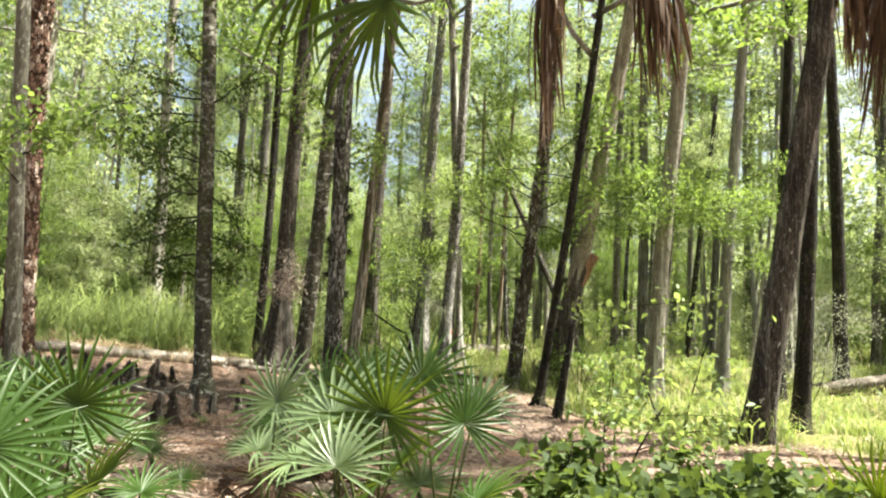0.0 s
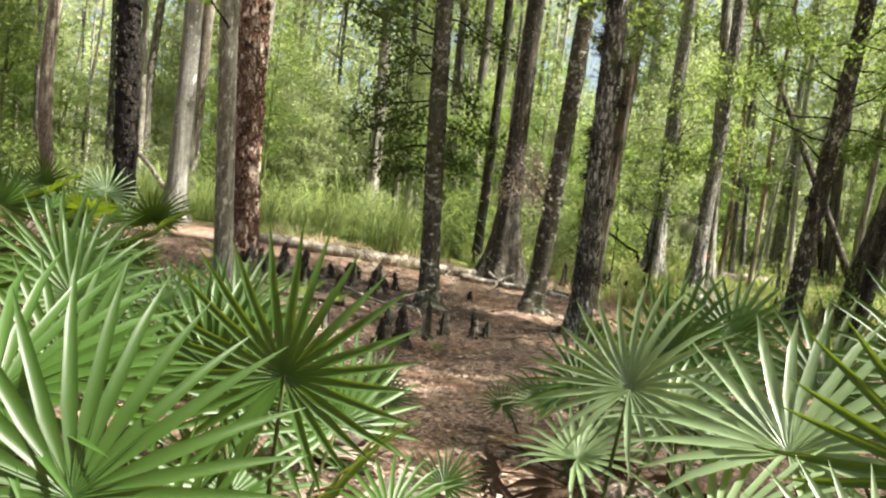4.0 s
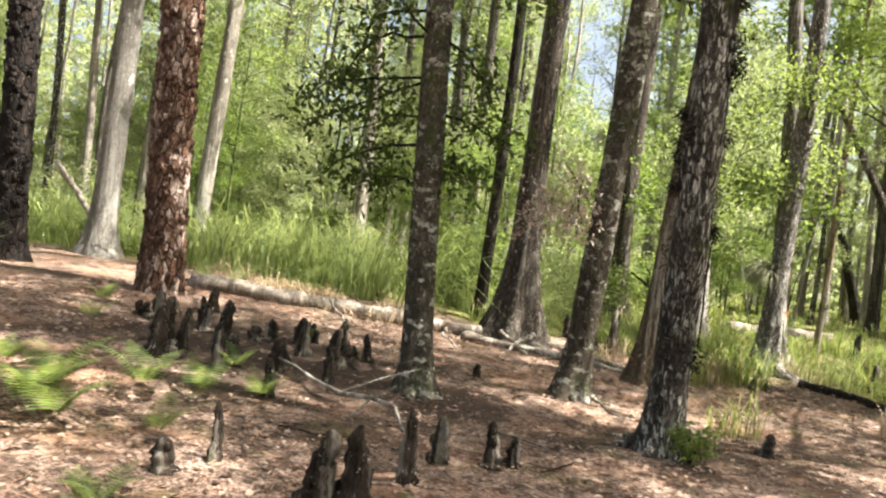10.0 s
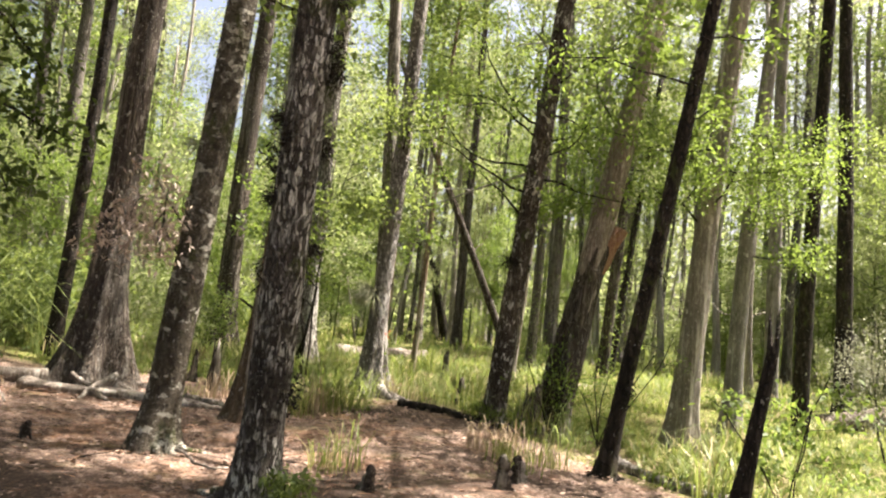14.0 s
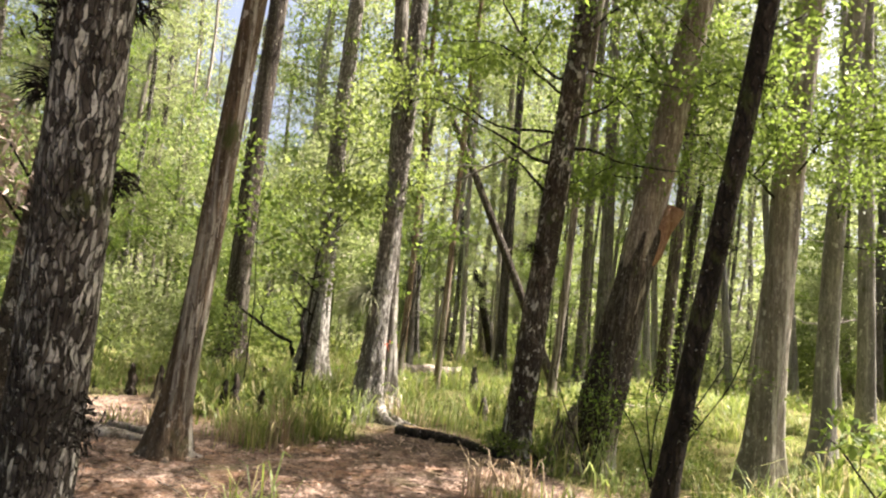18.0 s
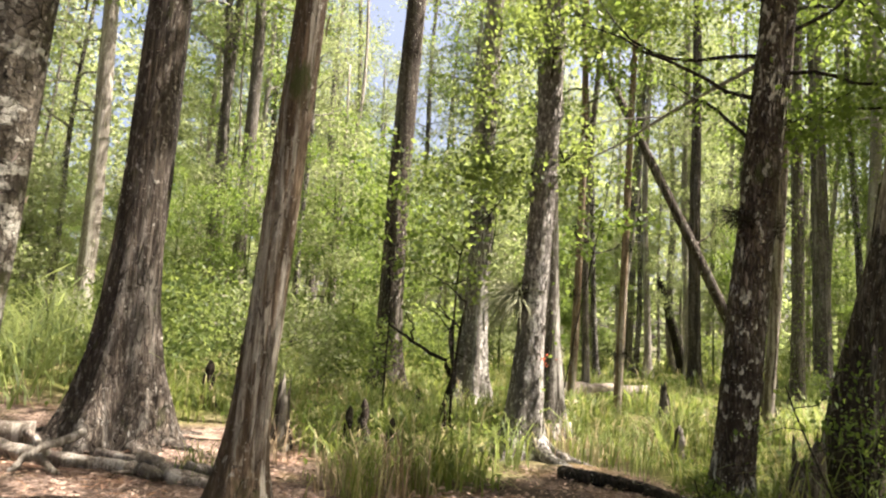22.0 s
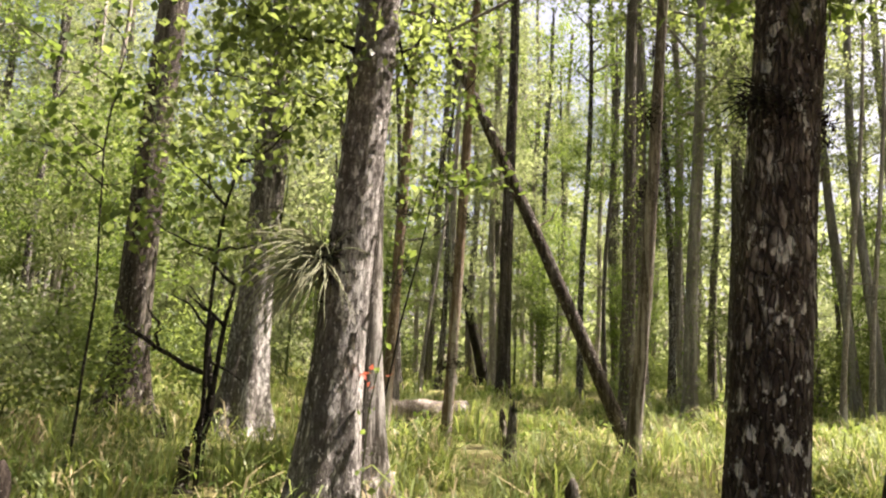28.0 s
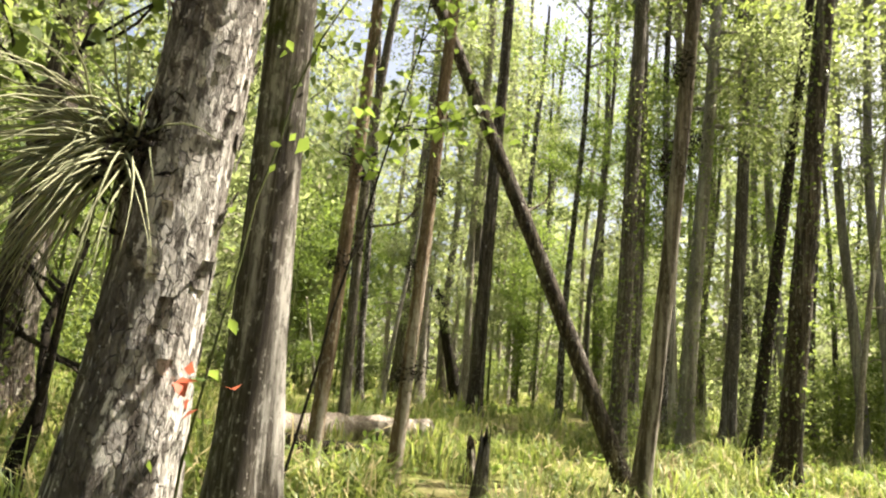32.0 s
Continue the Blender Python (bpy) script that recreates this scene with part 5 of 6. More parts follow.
spray(OAK, lines, 38, 0.085, 0.14, LEAF_DARK, 31, 0.42, first=3)
twig(OAK, oak_axis(2.9) + np.array([-0.9, 0, -0.3]), (-0.15, 0, -1), 0.6, 0.012, 350, DARKBARK)

# branches of the sturdy tree by the end of the walk
lines = [twig(K_TREE, k_axis(z), (math.cos(radians(a)), math.sin(radians(a)), up), L, 0.022, 320 + i, DARKBARK, steps=9) for i, (z, a, up, L) in enumerate(((3.0, 175, 0.9, 1.4), (3.5, 195, 0.5, 1.8), (3.9, 160, 0.4, 2.0), (4.3, 10, 0.3, 1.6), (4.6, 185, 0.3, 2.2), (3.7, -20, 0.2, 1.5)))]
spray(K_TREE, lines, 26, 0.07, 0.2, LEAF_LIGHT, 32, first=3)
line = twig(K_TREE, local(K_TREE, (1.85, 16.4, 3.75)), (-0.75, 0.85, -0.25), 2.0, 0.022, 328, GREYBARK, "branch", 0.06, 0.0, 10, 0.008, "pale dead branch")
twig(K_TREE, line[5], (-0.9, 0.2, 0.1), 0.8, 0.010, 329, GREYBARK, "branch", 0.1, 0.0, 7, 0.004)
lines = [twig(M_TREE, ax_p, (math.cos(radians(a)), math.sin(radians(a)), 0.3), 1.5, 0.014, 330 + i, DARKBARK, steps=8) for i, (ax_p, a) in enumerate((((0.40, -0.42, 3.8), 20), ((0.45, -0.46, 4.2), 170), ((0.36, -0.37, 3.4), 60), ((0.50, -0.52, 4.7), -30)))]
spray(M_TREE, lines, 40, 0.08, 0.22, LEAF_LIGHT, 33, first=2)
lines = [twig(L_TREE, l_axis(z), (math.cos(radians(a)), math.sin(radians(a)), 0.2), 1.4, 0.014, 340 + i, DARKBARK, steps=8) for i, (z, a) in enumerate(((3.6, 160), (4.2, 10), (4.8, 190), (5.2, 50)))]
spray(L_TREE, lines, 40, 0.085, 0.24, LEAF_LIGHT, 34, first=2)

# the broken slab on the leaning cypress
q = np.random.default_rng(51)
P = np.array([[0.06, -0.06, 2.45], [0.12, -0.08, 2.65], [0.22, -0.10, 2.95], [0.31, -0.10, 3.2], [0.33, -0.10, 3.24]]) + np.array([l_axis(2.85)[0], l_axis(2.85)[1], 0])
V, Fq = tube(P, [0.05, 0.09, 0.12, 0.14, 0.11], 7, wob=1 + 0.26 * q.normal(size=(5, 7)))
put("broken_slab", mesh_of("broken_slab", V, Fq, WOOD), L_TREE, None, "torn slab of fresh orange-brown wood")
P = np.array([[-0.06, -0.05, 0.0], [-0.07, -0.05, 1.1], [-0.05, -0.06, 2.2], [0.0, -0.07, 2.85], [0.07, -0.07, 3.2]])
P[:, 0] += 0.156 * P[:, 2]
P[:, 1] -= 0.06 * P[:, 2]
V, Fq = tube(P, [0.27, 0.245, 0.235, 0.185, 0.07], 12, wob=1 + 0.14 * q.normal(size=(5, 12)))
put("dead_stub", mesh_of("dead_stub", V, Fq, FLUTED), L_TREE, None, "dead half of the trunk ending in a split tip")


def leafy_shrub(name, label, x, y, stems, height, lean, per, size, spread, material, seed, stem_r=0.010, slim=0.5, first=2, bark_mat=DARKBARK, up=0.8):
    q = np.random.default_rng(seed)
    ob = thing(name, pose(x, y, gz(x, y)), label, "shrub", "undergrowth")
    lines = []
    for i in range(stems):
        a = 2.4 * i + q.uniform(-0.4, 0.4)
        L = height * q.uniform(0.65, 1.1)
        main = twig(ob, (0, 0, 0), (lean * math.cos(a), lean * math.sin(a), 1), L, stem_r, seed + i, bark_mat, "stem", 0.12, 0.02)
        for k in (3, 5, 6, 7):
            b = q.uniform(0, 6.28)
            lines.append(twig(ob, main[k], (math.cos(b), math.sin(b), 0.25), 0.4 * L * q.uniform(0.6, 1.1), stem_r * 0.5, seed * 3 + i * 7 + k, bark_mat, "branch", 0.2, 0.0, 5, 0.002))
    spray(ob, lines, per, size, spread, material, seed, slim, up, first=first)
    return ob


leafy_shrub("shrub", "sparse green shrub with small leaves by a leaning trunk", 2.3, 15.75, 4, 1.2, 0.4, 9, 0.05, 0.12, LEAF_LIGHT, 401)
leafy_shrub("shrub", "sparse green shrub with small leaves by a leaning trunk", 3.1, 15.9, 5, 1.9, 0.35, 9, 0.05, 0.13, LEAF_LIGHT, 402)
leafy_shrub("shrub", "dark green broad-leaved shrub beside the palmettos", 1.45, 4.3, 6, 0.75, 0.6, 12, 0.10, 0.10, LEAF_DARK, 403, slim=0.75)
leafy_shrub("shrub", "dark green broad-leaved shrub beside the palmettos", 2.1, 4.7, 6, 0.8, 0.6, 12, 0.10, 0.10, LEAF_DARK, 404, slim=0.75)
leafy_shrub("shrub", "dark green broad-leaved shrub beside the palmettos", 1.0, 4.9, 5, 0.7, 0.6, 12, 0.10, 0.10, LEAF_DARK, 405, slim=0.75)
leafy_shrub("sapling", "young sapling with layered yellow-green leaves", 1.35, 5.6, 2, 1.5, 0.12, 11, 0.07, 0.12, LEAF, 406, slim=0.6)
leafy_shrub("sapling", "young sapling with layered green leaves", 2.2, 6.6, 2, 1.9, 0.15, 13, 0.075, 0.14, LEAF, 407, slim=0.6)
MAPLE = thing("sapling", pose(-0.85, 19.9, gz(-0.85, 19.9)), "young maple with a thin dark stem and broad leaves", "sapling", "undergrowth")
main = twig(MAPLE, (0, 0, 0), (0.04, 0, 1), 4.6, 0.022, 408, DARKBARK, "stem", 0.06, 0.02, 12)
lines = []
q = np.random.default_rng(408)
for k in (5, 5, 6, 6, 7, 7, 8, 8, 9, 9, 10, 11, 12):
    b = q.uniform(0, 6.28)
    lines.append(twig(MAPLE, main[k], (math.cos(b), math.sin(b), 0.45), q.uniform(0.7, 1.5), 0.011, 420 + len(lines), DARKBARK, "branch", 0.2, 0.0, 7, 0.003))
spray(MAPLE, lines, 34, 0.075, 0.22, LEAF, 409, 0.85, 0.9, first=3)
for x, y, tall, seed, stem in ((0.62, 20.9, 4.4, 430, 0.013), (-1.75, 19.6, 3.6, 431, 0.013)):
    ob = thing("sapling", pose(x, y, gz(x, y)), "young maple with a thin dark stem and broad leaves", "sapling", "undergrowth")
    main = twig(ob, (0, 0, 0), (0.03, 0, 1), tall, stem, seed, DARKBARK, "stem", 0.06, 0.02, 12)
    q = np.random.default_rng(seed)
    lines = []
    for k in (7, 8, 8, 9, 9, 10, 11, 12):
        b = q.uniform(0, 6.28)
        lines.append(twig(ob, main[k], (math.cos(b), math.sin(b), 0.35), q.uniform(0.4, 0.85), 0.007, seed * 10 + len(lines), DARKBARK, "branch", 0.2, 0.0, 7, 0.003))
    spray(ob, lines, 9, 0.085, 0.14, LEAF_LIGHT, seed, 0.85, 0.9, first=3)
leafy_shrub("shrub", "silvery green bush beyond the sunlit grass", 8.0, 15.6, 6, 2.6, 0.3, 50, 0.045, 0.2, MOSS, 410)
leafy_shrub("shrub", "fresh green shoots beside a dead sapling", 2.75, 11.75, 3, 1.3, 0.25, 14, 0.07, 0.10, LEAF_LIGHT, 411, 0.007)
leafy_shrub("shrub", "low weeds by a tree foot", -1.55, 11.2, 4, 0.28, 0.7, 8, 0.05, 0.05, LEAF, 412, 0.004)
leafy_shrub("shrub", "low weeds by a tree foot", 1.5, 16.3, 4, 0.35, 0.7, 8, 0.05, 0.06, LEAF, 413, 0.004)


def strap_burst(parent, at, count, length, width, seed, material, aim, name="air_plant", label="grey-green air plant with long arching leaves"):
    """Long thin arching leaves from one point."""
    q = np.random.default_rng(seed)
    parts = []
    for i in range(count):
        d = np.array(aim) + q.normal(size=3) * 0.75
        d /= np.linalg.norm(d)
        L = length * q.uniform(0.6, 1.15)
        line = wander(at + q.normal(size=3) * 0.025, d, L, 6, q, 0.08, -0.22)
        parts.append(tube(line, [width, width, width * 0.9, width * 0.75, width * 0.5, width * 0.3, width * 0.1], 3 + 1))
    V, Fq = join(parts)
    tagged(put(name, mesh_of(name, V, Fq, material), parent, None, label), kind="stuff")


side = np.array([-0.16, -0.05, 0])
strap_burst(J1_TREE, j1_axis(1.68) + side, 190, 0.60, 0.0042, 61, AIRPLANT, (-0.95, -0.25, 0.05))
knots(J1_TREE, lambda z: j1_axis(z) + side * 0.5, (1.64, 1.70, 1.76), 0.05, 62, DARKBARK, 0.07)
strap_burst(K_TREE, k_axis(2.45) + np.array([-0.17, -0.07, 0]), 60, 0.22, 0.003, 63, DARKBARK, (-0.9, -0.2, 0.2))
knots(K_TREE, k_axis, (2.36, 2.42, 2.48), 0.163, 64, DARKBARK, 0.05)

# a vine with red leaves on the pale cypress
q = np.random.default_rng(66)
vine = wander(j1_axis(0.1) + np.array([0.2, -0.12, 0]), (0.02, 0, 1), 2.2, 12, q, 0.1)
put("vine", mesh_of("vine", *tube(vine, np.linspace(0.005, 0.003, 13), 5), STEM), J1_TREE)
for k in range(6):
    V, Ft = leaves(vine[5:6] + q.normal(size=(1, 3)) * 0.05, 0.065, q, 0.2, 0.6)
    put("red_leaf", mesh_of("red_leaf", V, Ft, RED_LEAF), J1_TREE, None, "red leaf of a young vine")
V, Ft = leaves(np.vstack([p + q.normal(size=(3, 3)) * 0.05 for p in vine]), 0.05, q, 0.2, 0.6)
tagged(put("vine_leaf", mesh_of("vine_leaf", V, Ft, LEAF_LIGHT), J1_TREE), kind="stuff")


def climbers(x, y, lean, radius, z1, seed, material=LEAF, count=420):
    """Leaves of a creeper that wraps a trunk."""
    q = np.random.default_rng(seed)
    z = q.uniform(0.1, z1, count)
    a = q.uniform(0, 6.28, count)
    rad = radius * q.uniform(1.0, 1.5, count)
    C = np.stack([lean[0] * z + rad * np.cos(a), lean[1] * z + rad * np.sin(a), z], 1)
    V, Ft = leaves(C, 0.06, q, 0.1, 0.7)
    ob = new("creeper", mesh_of("creeper", V, Ft, material))
    ob.matrix_basis = pose(x, y, gz(x, y))
    tagged(ob, "green creeper wrapped round a tree trunk", "creeper", "undergrowth")


climbers(8.6, 30.6, (-0.01, 0.005), 0.25, 8, 71, LEAF, 700)
climbers(7.37, 24.1, (0.056, -0.041), 0.16, 7, 72, LEAF, 900)
climbers(9.4, 27.4, (0.085, -0.054), 0.13, 6, 75, LEAF, 600)
climbers(6.57, 27.3, (0.012, -0.004), 0.165, 7, 73, LEAF, 1100)
climbers(8.97, 28.9, (0.028, -0.016), 0.17, 7, 74, LEAF, 900)


def fern(x, y, n, length, seed, material=LEAF):
    q = np.random.default_rng(seed)
    ob = thing("fern", pose(x, y, gz(x, y)), "light green fern on the leaf litter", "fern", "ferns")
    for i in range(n):
        a = 2.4 * i + q.uniform(-0.5, 0.5)
        L = length * q.uniform(0.7, 1.1)
        u = np.linspace(0.05, 1, 20)
        d = np.array([math.cos(a), math.sin(a), 0])
        s = np.array([-math.sin(a), math.cos(a), 0])
        C = u[:, None] * L * d * (0.25 + 0.45 * u[:, None]) + np.array([0, 0, 1]) * (L * (1.15 * u - 0.45 * u ** 2))[:, None]
        V, Fq = [], []
        for k in range(4, 20):
            w = 0.27 * L * math.sin(math.pi * min(0.97, 0.25 + 0.75 * u[k])) + 0.01
            for sg in (-1, 1):
                o = len(V)
                tip = C[k] + sg * s * w + d * 0.05 * L
                e = (C[k] - C[k - 1]) * 0.27
                V += [C[k] - e, C[k] + e, tip + e * 0.2 + d * 0.03 * L, tip - e * 0.2]
                Fq.append([o, o + 1, o + 2, o + 3])
        put("frond", mesh_of("frond", np.array(V), np.array(Fq), material), ob)


for k, (x, y, n, L) in enumerate(((-5.5, 9.1, 6, 0.5), (-5.25, 9.0, 5, 0.42), (-5.75, 9.5, 6, 0.46), (-5.35, 9.9, 5, 0.5), (-5.05, 10.15, 4, 0.40), (-4.75, 9.3, 4, 0.30), (-4.7, 10.4, 4, 0.40), (-5.3, 11.0, 4, 0.36), (-4.3, 8.3, 5, 0.32), (-4.05, 7.9, 4, 0.28), (-8.2, 15.6, 5, 0.6), (-8.6, 15.3, 5, 0.5), (-7.6, 12.0, 4, 0.34), (-7.0, 11.2, 4, 0.36), (-3.3, 8.6, 4, 0.25), (-2.9, 8.9, 3, 0.22), (-5.6, 12.9, 3, 0.3), (-6.3, 9.6, 4, 0.4), (-3.0, 7.4, 4, 0.26))):
    fern(x, y, n, L, 500 + k)

# dry grass heap behind the log and tussocks on the bare ground
q = np.random.default_rng(77)
P = np.stack([q.normal(-6.9, 0.8, 1500), q.normal(16.0, 0.35, 1500), np.zeros(1500)], 1)
P[:, 2] = ground_z(P[:, 0], P[:, 1]) + 0.22 * np.exp(-((P[:, 0] + 6.9) / 0.8) ** 2 - ((P[:, 1] - 16) / 0.4) ** 2) * q.uniform(0, 1, 1500)
V, Fq = blades(P, 0.30, 0.006, q, 1.3)
tagged(new("dry_grass", mesh_of("dry_grass", V, Fq, STRAW)), "heap of dry straw-coloured grass behind the log", "grass", kind="stuff")
for label, material, pts, h in (
        ("tussock of green and dry grass on the bare ground", GRASS, ((-1.2, 15.6), (-0.9, 16.0), (-1.5, 16.2), (0.7, 12.9), (0.85, 13.6), (1.2, 13.3), (-2.6, 15.9), (-1.1, 12.6)), 0.34),
        ("tussock of dry straw-coloured grass", STRAW, ((-1.0, 15.8), (-1.4, 15.9), (0.75, 14.1), (-2.3, 16.6), (1.0, 14.0)), 0.38)):
    for x, y in pts:
        P = np.stack([q.normal(x, 0.12, 70), q.normal(y, 0.12, 70), np.zeros(70)], 1)
        P[:, 2] = ground_z(P[:, 0], P[:, 1]) - 0.02
        tagged(new("grass_tussock", mesh_of("grass_tussock", *blades(P, h, 0.005, q, 0.7), material)), label, "grass", "tussocks", "stuff")

# leaning pole behind the pines and twigs strewn over the floor
fallen("dead_pole", "bare pale pole leaning behind the pines", ((-14.0, 17.6, 2.3), (-11.9, 16.9, 0.45)), 0.05, 0.07, DEADWOOD, 81)
q = np.random.default_rng(83)
for i in range(46):
    x, y = q.uniform(-7.5, 3), q.uniform(4.5, 15.5)
    a, L = q.uniform(0, 6.28), q.uniform(0.25, 0.9)
    fallen("twig", "thin dry twig on the leaf litter", ((x, y), (x + L * math.cos(a), y + L * math.sin(a))), q.uniform(0.005, 0.011), 0.004, DEADWOOD if i % 2 else DARKBARK, 900 + i, 0.03, 0.012, 5)


# ---- roots that spread from the feet of the near trees ----
def roots(ob, radius, count, length, seed, material, thick=0.05):
    q = np.random.default_rng(seed)
    for i in range(count):
        a = 6.283 * i / count + q.uniform(-0.3, 0.3)
        L = length * q.uniform(0.6, 1.2)
        u = np.linspace(0, 1, 9)
        bx = q.normal() * 0.15
        X = radius * 0.55 * math.cos(a) + L * u * np.cos(a + bx * u)
        Y = radius * 0.55 * math.sin(a) + L * u * np.sin(a + bx * u)
        o = ob.matrix_basis.translation
        Z = np.array([gz(o.x + x, o.y + y) - o.z for x, y in zip(X, Y)]) + 0.16 * np.exp(-u * 5) - 0.03 * u
        wob = 1 + 0.12 * q.normal(size=(9, 8))
        put("root", mesh_of("root", *tube(np.stack([X, Y, Z], 1), thick * (1.25 - 0.95 * u), 8, wob=wob), material), ob)


for ob, rad, n, L, mat, th in ((H_TREE, 0.17, 6, 0.55, LICHEN, 0.06), (G_TREE, 0.15, 5, 0.45, BANDED, 0.05), (OAK, 0.14, 5, 0.4, BANDED, 0.05), (CYP, 0.42, 8, 0.9, FLUTED, 0.10), (J1_TREE, 0.34, 6, 0.6, WHITEBARK, 0.08), (K_TREE, 0.2, 6, 0.6, PLATED, 0.07), (I_TREE, 0.16, 5, 0.35, BROWNBARK, 0.05), (M_TREE, 0.1, 4, 0.3, DARKBARK, 0.04), (L_TREE, 0.2, 5, 0.5, BROWNBARK, 0.07), (R_TREE, 0.3, 7, 0.6, WHITEBARK, 0.08), (J2_TREE, 0.28, 5, 0.5, SILVER, 0.08)):
    roots(ob, rad, n, L, int(1000 * rad) + n, mat, th)


# low broad-leaved weeds among the grass
q = np.random.default_rng(91)
def weedy(x, y):
    return np.clip(grassy(x, y) * (0.6 - 1.2 * lump(1.1 * x + 2, 1.2 * y)), 0, 1)


for label, x0, x1, y0, y1, count, per, size in (("low green weeds among the swamp grass", -6, 9, 9, 24, 2200, 14, 0.065), ("low green weeds in the far swamp", -20, 22, 24, 45, 2600, 12, 0.12)):
    P = tufts(q, count, per, x0, x1, y0, y1, weedy, 0.13)
    P[:, 2] += q.uniform(0.03, 0.26, len(P))
    V, Ft = leaves(P, size, q, 1.4, 0.6)
    tagged(new("weeds", mesh_of("weeds", V, Ft, LEAF_LIGHT)), label, "weeds", kind="stuff")


def shreds(ob, axis, radius, z0, z1, count, seed, material, length=0.12, width=0.012):
    """Loose strips and scales of bark that stand off a trunk."""
    q = np.random.default_rng(seed)
    V, Fq = [], []
    for _ in range(count):
        z, a = q.uniform(z0, z1), q.uniform(0, 6.283)
        c, L, w = axis(z), length * q.uniform(0.4, 1.4), width * q.uniform(0.5, 1.6)
        o, t = np.array([math.cos(a), math.sin(a), 0]), np.array([-math.sin(a), math.cos(a), 0])
        rad = radius * (1.05 + 0.04 * q.normal()) + 0.25 * radius * math.exp(-z / 0.5)
        k = len(V)
        for u, e in ((-0.5, 0.0), (0.1, 0.004), (0.5, 0.016 * q.uniform(0.2, 1.6))):
            for g in (-1, 1):
                V.append(c + o * (rad + e) + t * g * w * (1 - 0.3 * abs(u)) + np.array([0, 0, u * L]))
        Fq += [[k, k + 1, k + 3, k + 2], [k + 2, k + 3, k + 5, k + 4]]
    tagged(put("loose_bark", mesh_of("loose_bark", np.array(V), np.array(Fq), material), ob), kind="stuff")


shreds(J1_TREE, j1_axis, 0.142, 0.2, 4, 380, 201, WHITEBARK, 0.07, 0.018)
shreds(I_TREE, lambda z: np.array([0.079 * z, -0.025 * z, z]), 0.12, 0.2, 4, 90, 202, RUSSET, 0.25, 0.006)
shreds(R_TREE, lambda z: np.array([0.022 * z, 0.012 * z, z]), 0.21, 0.1, 5, 260, 203, WHITEBARK, 0.4, 0.02)
shreds(K_TREE, k_axis, 0.163, 0.2, 4, 320, 204, PLATED, 0.055, 0.007)
shreds(H_TREE, h_axis, 0.145, 0.2, 4, 320, 205, LICHEN, 0.045, 0.006)


# ---- broad-leaved boughs over the sunlit grass ----
def boughs(ob, axis, spec, seed, leaf, material, per=26, spread=0.2, slim=0.7):
    lines = []
    for i, (z, a, L) in enumerate(spec):
        a = radians(a)
        lines.append(twig(ob, axis(z), (math.cos(a), math.sin(a), 0.3), L, 0.02, seed + i, DARKBARK, "branch", 0.2, -0.02, 9))
        side = lines[-1]
        lines.append(twig(ob, side[4], (math.cos(a + 0.9), math.sin(a + 0.9), 0.1), L * 0.6, 0.010, seed + 40 + i, DARKBARK, "branch", 0.2, -0.03, 7))
        lines.append(twig(ob, side[5], (math.cos(a - 0.9), math.sin(a - 0.9), 0.2), L * 0.55, 0.010, seed + 80 + i, DARKBARK, "branch", 0.2, -0.03, 7))
    spray(ob, lines, per, leaf, spread, material, seed, slim, 1.0, first=3)


boughs(N1_TREE, n1_axis, ((3.6, 200, 1.6), (4.0, 260, 1.5), (4.3, 160, 1.8), (4.6, 300, 1.6), (4.9, 220, 1.8), (5.3, 40, 1.7)), 1500, 0.062, LEAF_LIGHT, 58)
boughs(N2_TREE, n2_axis, ((3.5, 300, 1.5), (3.9, 240, 1.7), (4.4, 20, 1.8), (4.8, 190, 1.7), (5.2, 270, 1.9), (5.6, 330, 1.8)), 1700, 0.062, LEAF_LIGHT, 58)
boughs(K_TREE, k_axis, ((4.4, 200, 1.8), (4.8, 30, 1.8), (5.2, 320, 1.9), (4.1, 350, 1.5), (3.3, 10, 0.9)), 1900, 0.062, LEAF_LIGHT, 58)
boughs(J1_TREE, j1_axis, ((3.5, 80, 1.3), (4.0, 280, 1.1), (4.4, 110, 1.5), (3.0, 200, 0.9)), 2100, 0.062, LEAF, 58)
boughs(G_TREE, lambda z: np.array([0.057 * z, -0.016 * z, z]), ((4.3, 20, 1.4), (4.8, 300, 1.5), (5.2, 120, 1.5)), 2300, 0.09, LEAF)

# ---- more fallen wood: bare branches by the cypress feet and on the litter ----
fallen("dead_branch", "pale barkless branch lying by the cypress foot", ((-3.6, 16.3), (-2.25, 15.8)), 0.045, 0.035, DEADWOOD, 820, 0.02, 0.03, 10)
fallen("dead_branch", "pale forked branch lying by the cypress foot", ((-3.2, 16.15), (-3.1, 15.6)), 0.03, 0.012, DEADWOOD, 821, 0.02, 0.03, 8)
fallen("dead_branch", "dark bare branch leaning in the swamp grass", ((-2.27, 23.4, 1.5), (-1.15, 23.85, 0.62)), 0.022, 0.045, DARKBARK, 822, 0.0, 0.05, 8)
fallen("dead_branch", "dark bare branch leaning in the swamp grass", ((-1.95, 23.1, 1.75), (-1.9, 23.5, 1.2)), 0.012, 0.02, DARKBARK, 823, 0.0, 0.05, 8)

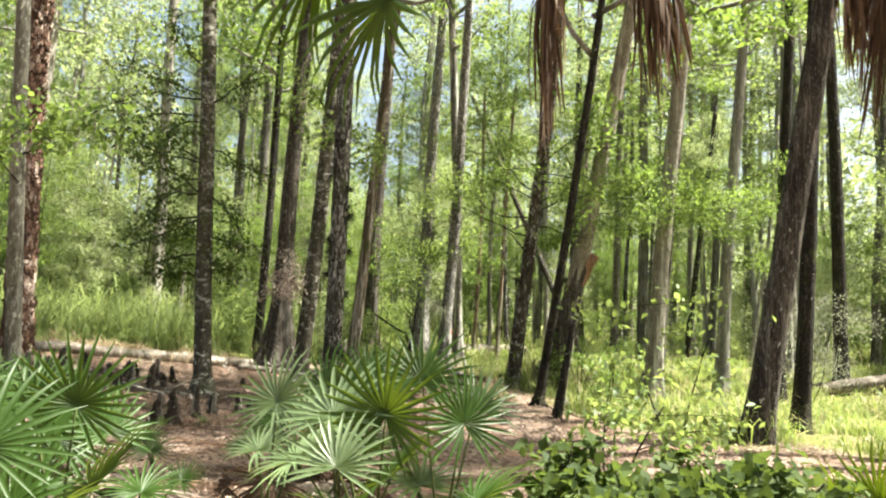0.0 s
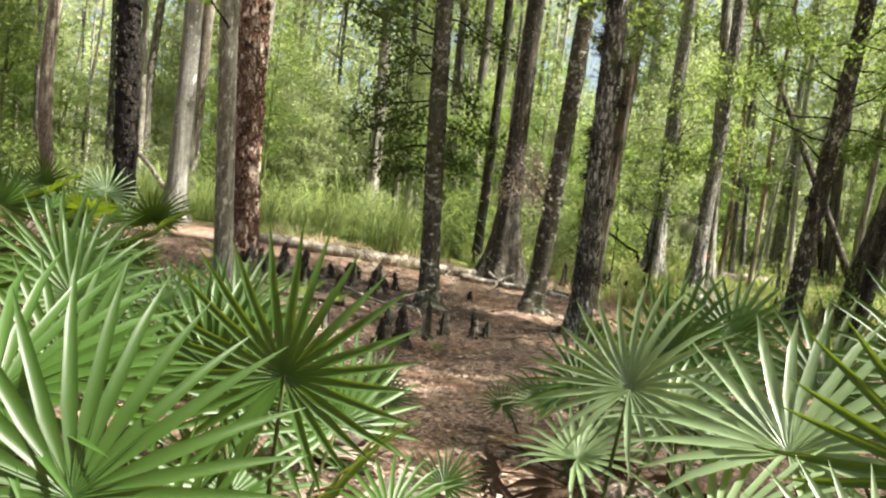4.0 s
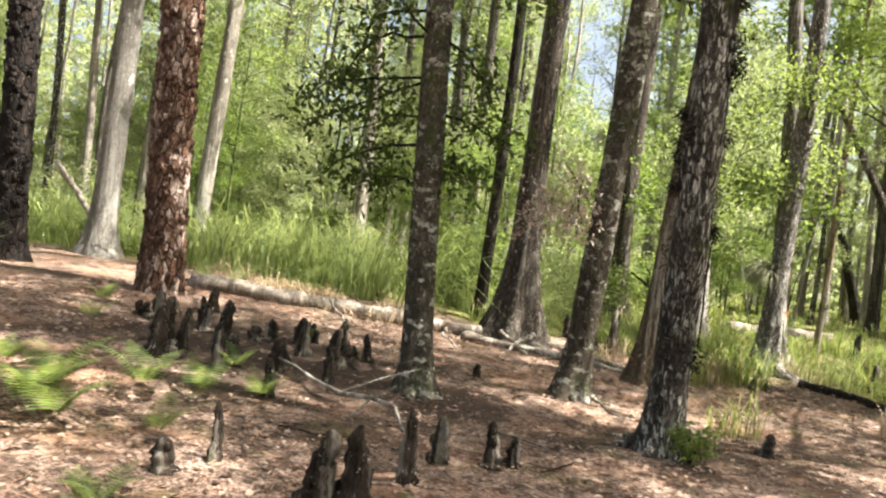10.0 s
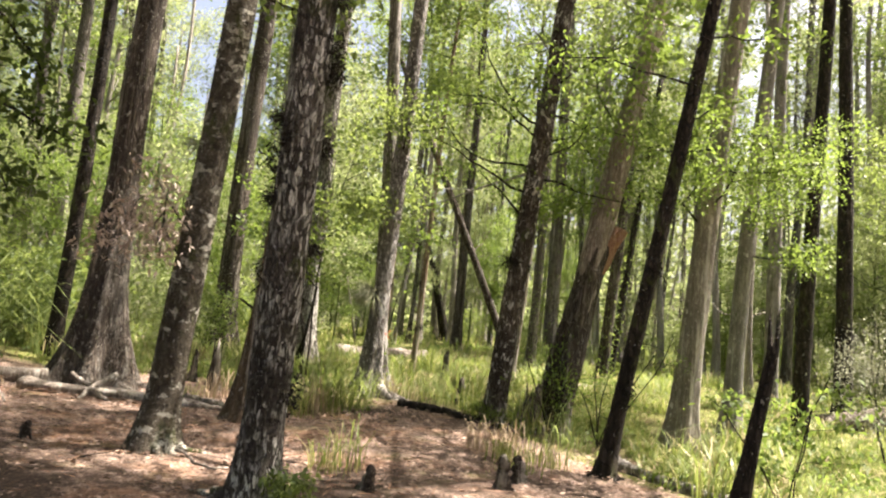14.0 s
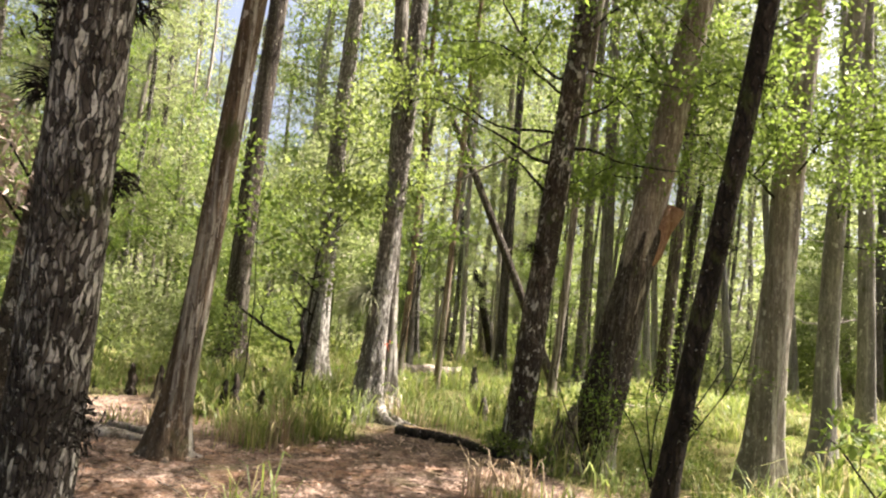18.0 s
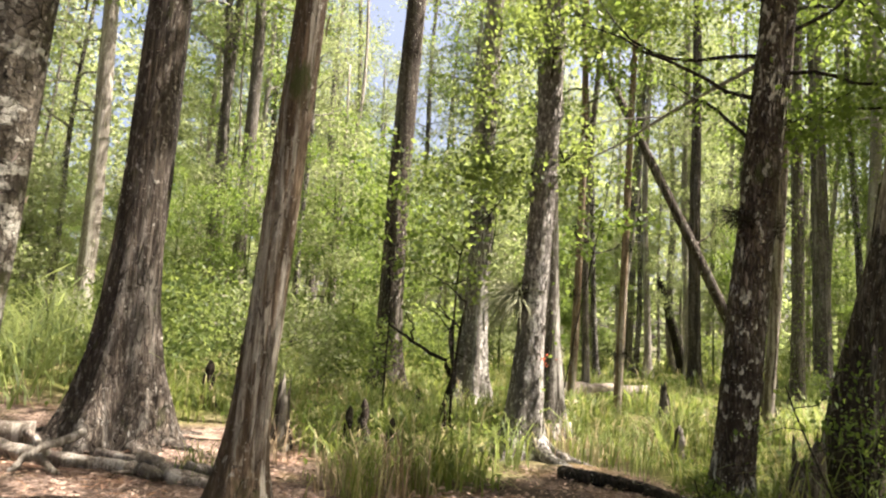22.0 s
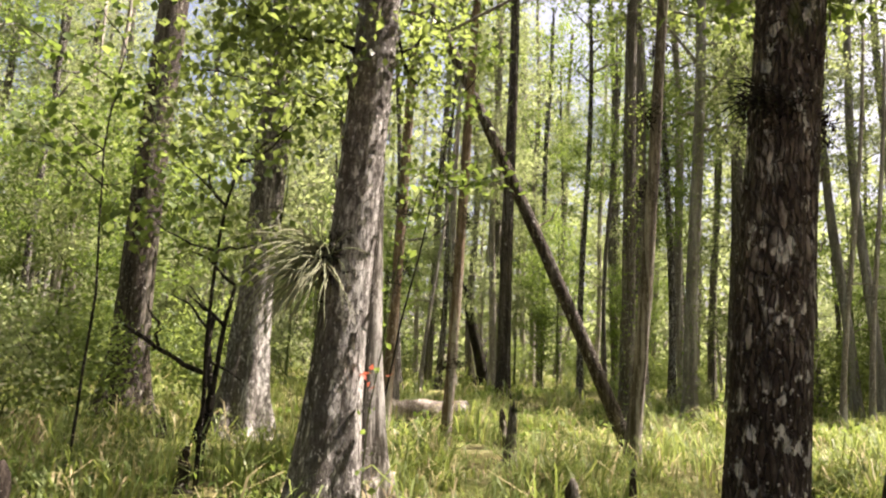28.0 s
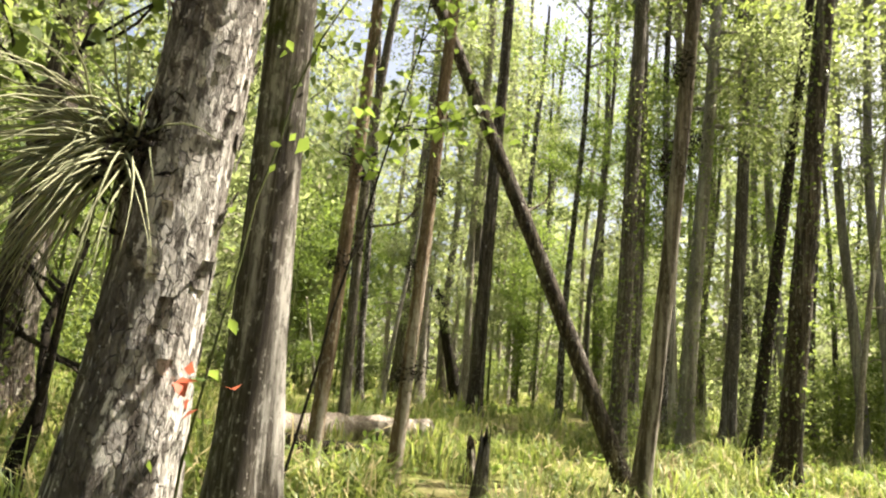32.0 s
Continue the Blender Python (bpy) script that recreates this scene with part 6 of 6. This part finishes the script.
# broken wood by the big cypress and dry fronds under the palmettos
for i, (x, y, dx, dy, up, r0) in enumerate(((-3.9, 15.75, 0.5, -0.35, 0.25, 0.035), (-3.4, 15.7, -0.3, -0.4, 0.30, 0.03), (-3.0, 15.85, 0.7, -0.2, 0.12, 0.05), (-2.6, 15.75, 0.6, 0.05, 0.10, 0.045), (-4.6, 15.3, 0.3, -0.5, 0.2, 0.02), (-6.2, 14.8, 0.4, -0.4, 0.3, 0.02), (-2.35, 12.2, 0.4, 0.25, 0.2, 0.014))):
    z = gz(x, y)
    fallen("dead_branch", "broken knobby branch lying by the log", ((x, y, z + up), (x + dx, y + dy, gz(x + dx, y + dy) + 0.02)), r0, r0 * 0.7, (DEADWOOD, PALE)[i % 2], 840 + i, 0.0, 0.03, 8)

# snags and a ragged stump
tree("short grey snag standing in the swamp grass", 2.24, 21.4, (0.03, 0.0), 0.14, CYPRESS, 0.48, None, flare=0.5, seed=701, step=0.05, top_break=True, sides=12, rough=0.16, name="snag", group="snags")
tree("ragged rotten stump between two trees", 2.2, 16.35, (0.05, -0.1), 0.34, BROWNBARK, 0.55, None, flare=0.6, lobes=5, seed=702, step=0.04, top_break=True, sides=18, rough=0.28, name="rotten_stump", group="snags")
tree("thin bare stick leaning in the far swamp", 1.9, 33.0, (-0.22, 0.0), 0.10, PALE, 2.6, None, flare=0.1, seed=703, sides=8, name="dead_stick", group="snags")
tree("broken knee-like snag beside the cypress", -2.35, 17.3, (0.02, 0.0), 0.17, KNEE, 0.45, None, flare=0.5, seed=704, step=0.05, top_break=True, sides=14, rough=0.2, name="snag", group="snags")

def g_axis(z):
    return np.array([0.057 * z, -0.016 * z, z])


lines = [twig(G_TREE, g_axis(1.6 + 0.12 * i), (-1.0, 0.3 * (i - 1), 1.2), 0.85, 0.010, 2500 + i, DARKBARK, "branch", 0.2, -0.04, 7) for i in range(3)]
lines += [twig(G_TREE, lines[i % 3][5], (-0.6, 0.5 * (i - 1.5), -0.5), 0.5, 0.005, 2510 + i, DARKBARK, "branch", 0.25, -0.05, 6) for i in range(4)]
spray(G_TREE, lines, 34, 0.075, 0.12, PALM_DRY, 2520, 0.28, 0.6, "dead_foliage", first=3)
strap_burst(G_TREE, g_axis(2.75) + np.array([-0.12, -0.04, 0]), 55, 0.24, 0.0028, 2530, AIRPLANT, (-0.9, -0.2, 0.1))
knots(G_TREE, g_axis, (2.2, 2.75, 3.3, 3.9), 0.125, 2540, DARKBARK, 0.045)

# a light bough of the slim pale tree over the palmettos
lines = []
for i, (z, aim, L) in enumerate(((2.6, (0.45, -1, 0.15), 1.7), (2.9, (0.75, -0.8, 0.2), 1.8), (3.2, (0.2, -1, 0.2), 1.6))):
    lines.append(twig(PALE_TREE, (-0.012 * z, -0.095 * z, z), aim, L, 0.012, 2600 + i, DARKBARK, "branch", 0.15, -0.03, 9, 0.004))
    lines.append(twig(PALE_TREE, lines[-1][5], (aim[0] + 0.8, aim[1], 0.0), 0.6 * L, 0.006, 2610 + i, DARKBARK, "branch", 0.2, -0.04, 7, 0.002))
spray(PALE_TREE, lines, 22, 0.075, 0.13, LEAF_LIGHT, 2620, 0.6, 0.9, first=4)

# a thin dead sapling in the grass by the pale cypress
ob = thing("dead_sapling", pose(-0.95, 20.9, gz(-0.95, 20.9)) @ Matrix.Scale(1.55, 4), "thin crooked dead sapling with bare dark stems", "sapling", "snags")
one = twig(ob, (0, 0, 0), (0.05, 0.02, 1), 1.0, 0.030, 2650, DARKBARK, "stem", 0.14, 0.0, 9, 0.018)
two = twig(ob, (-0.06, 0.03, 0), (-0.06, 0.0, 1), 1.15, 0.026, 2651, DARKBARK, "stem", 0.14, 0.0, 9, 0.012)
for i, (p, aim, L) in enumerate(((one[8], (-0.8, 0.1, 0.7), 0.35), (one[9], (-1, 0, 0.25), 0.3), (two[9], (-0.9, 0.1, 0.25), 0.45), (one[6], (0.9, 0.0, -0.15), 0.25), (two[7], (-0.7, 0.2, 0.5), 0.4))):
    twig(ob, p, aim, L, 0.012, 2660 + i, DARKBARK, "branch", 0.2, -0.03, 7, 0.003)

# dark tufts of small air plants on the lichen-spotted trunk
for i, (z, a) in enumerate(((1.75, 20), (2.05, 200), (2.45, 15), (2.6, 190), (3.0, 30), (3.4, -20))):
    a = radians(a)
    out = np.array([math.cos(a), math.sin(a), 0])
    strap_burst(H_TREE, h_axis(z) + out * 0.14, 60, 0.13, 0.0032, 2700 + i, DARKBARK, tuple(out + np.array([0, 0, 0.2])), "air_plant", "small dark air plant in a tuft")
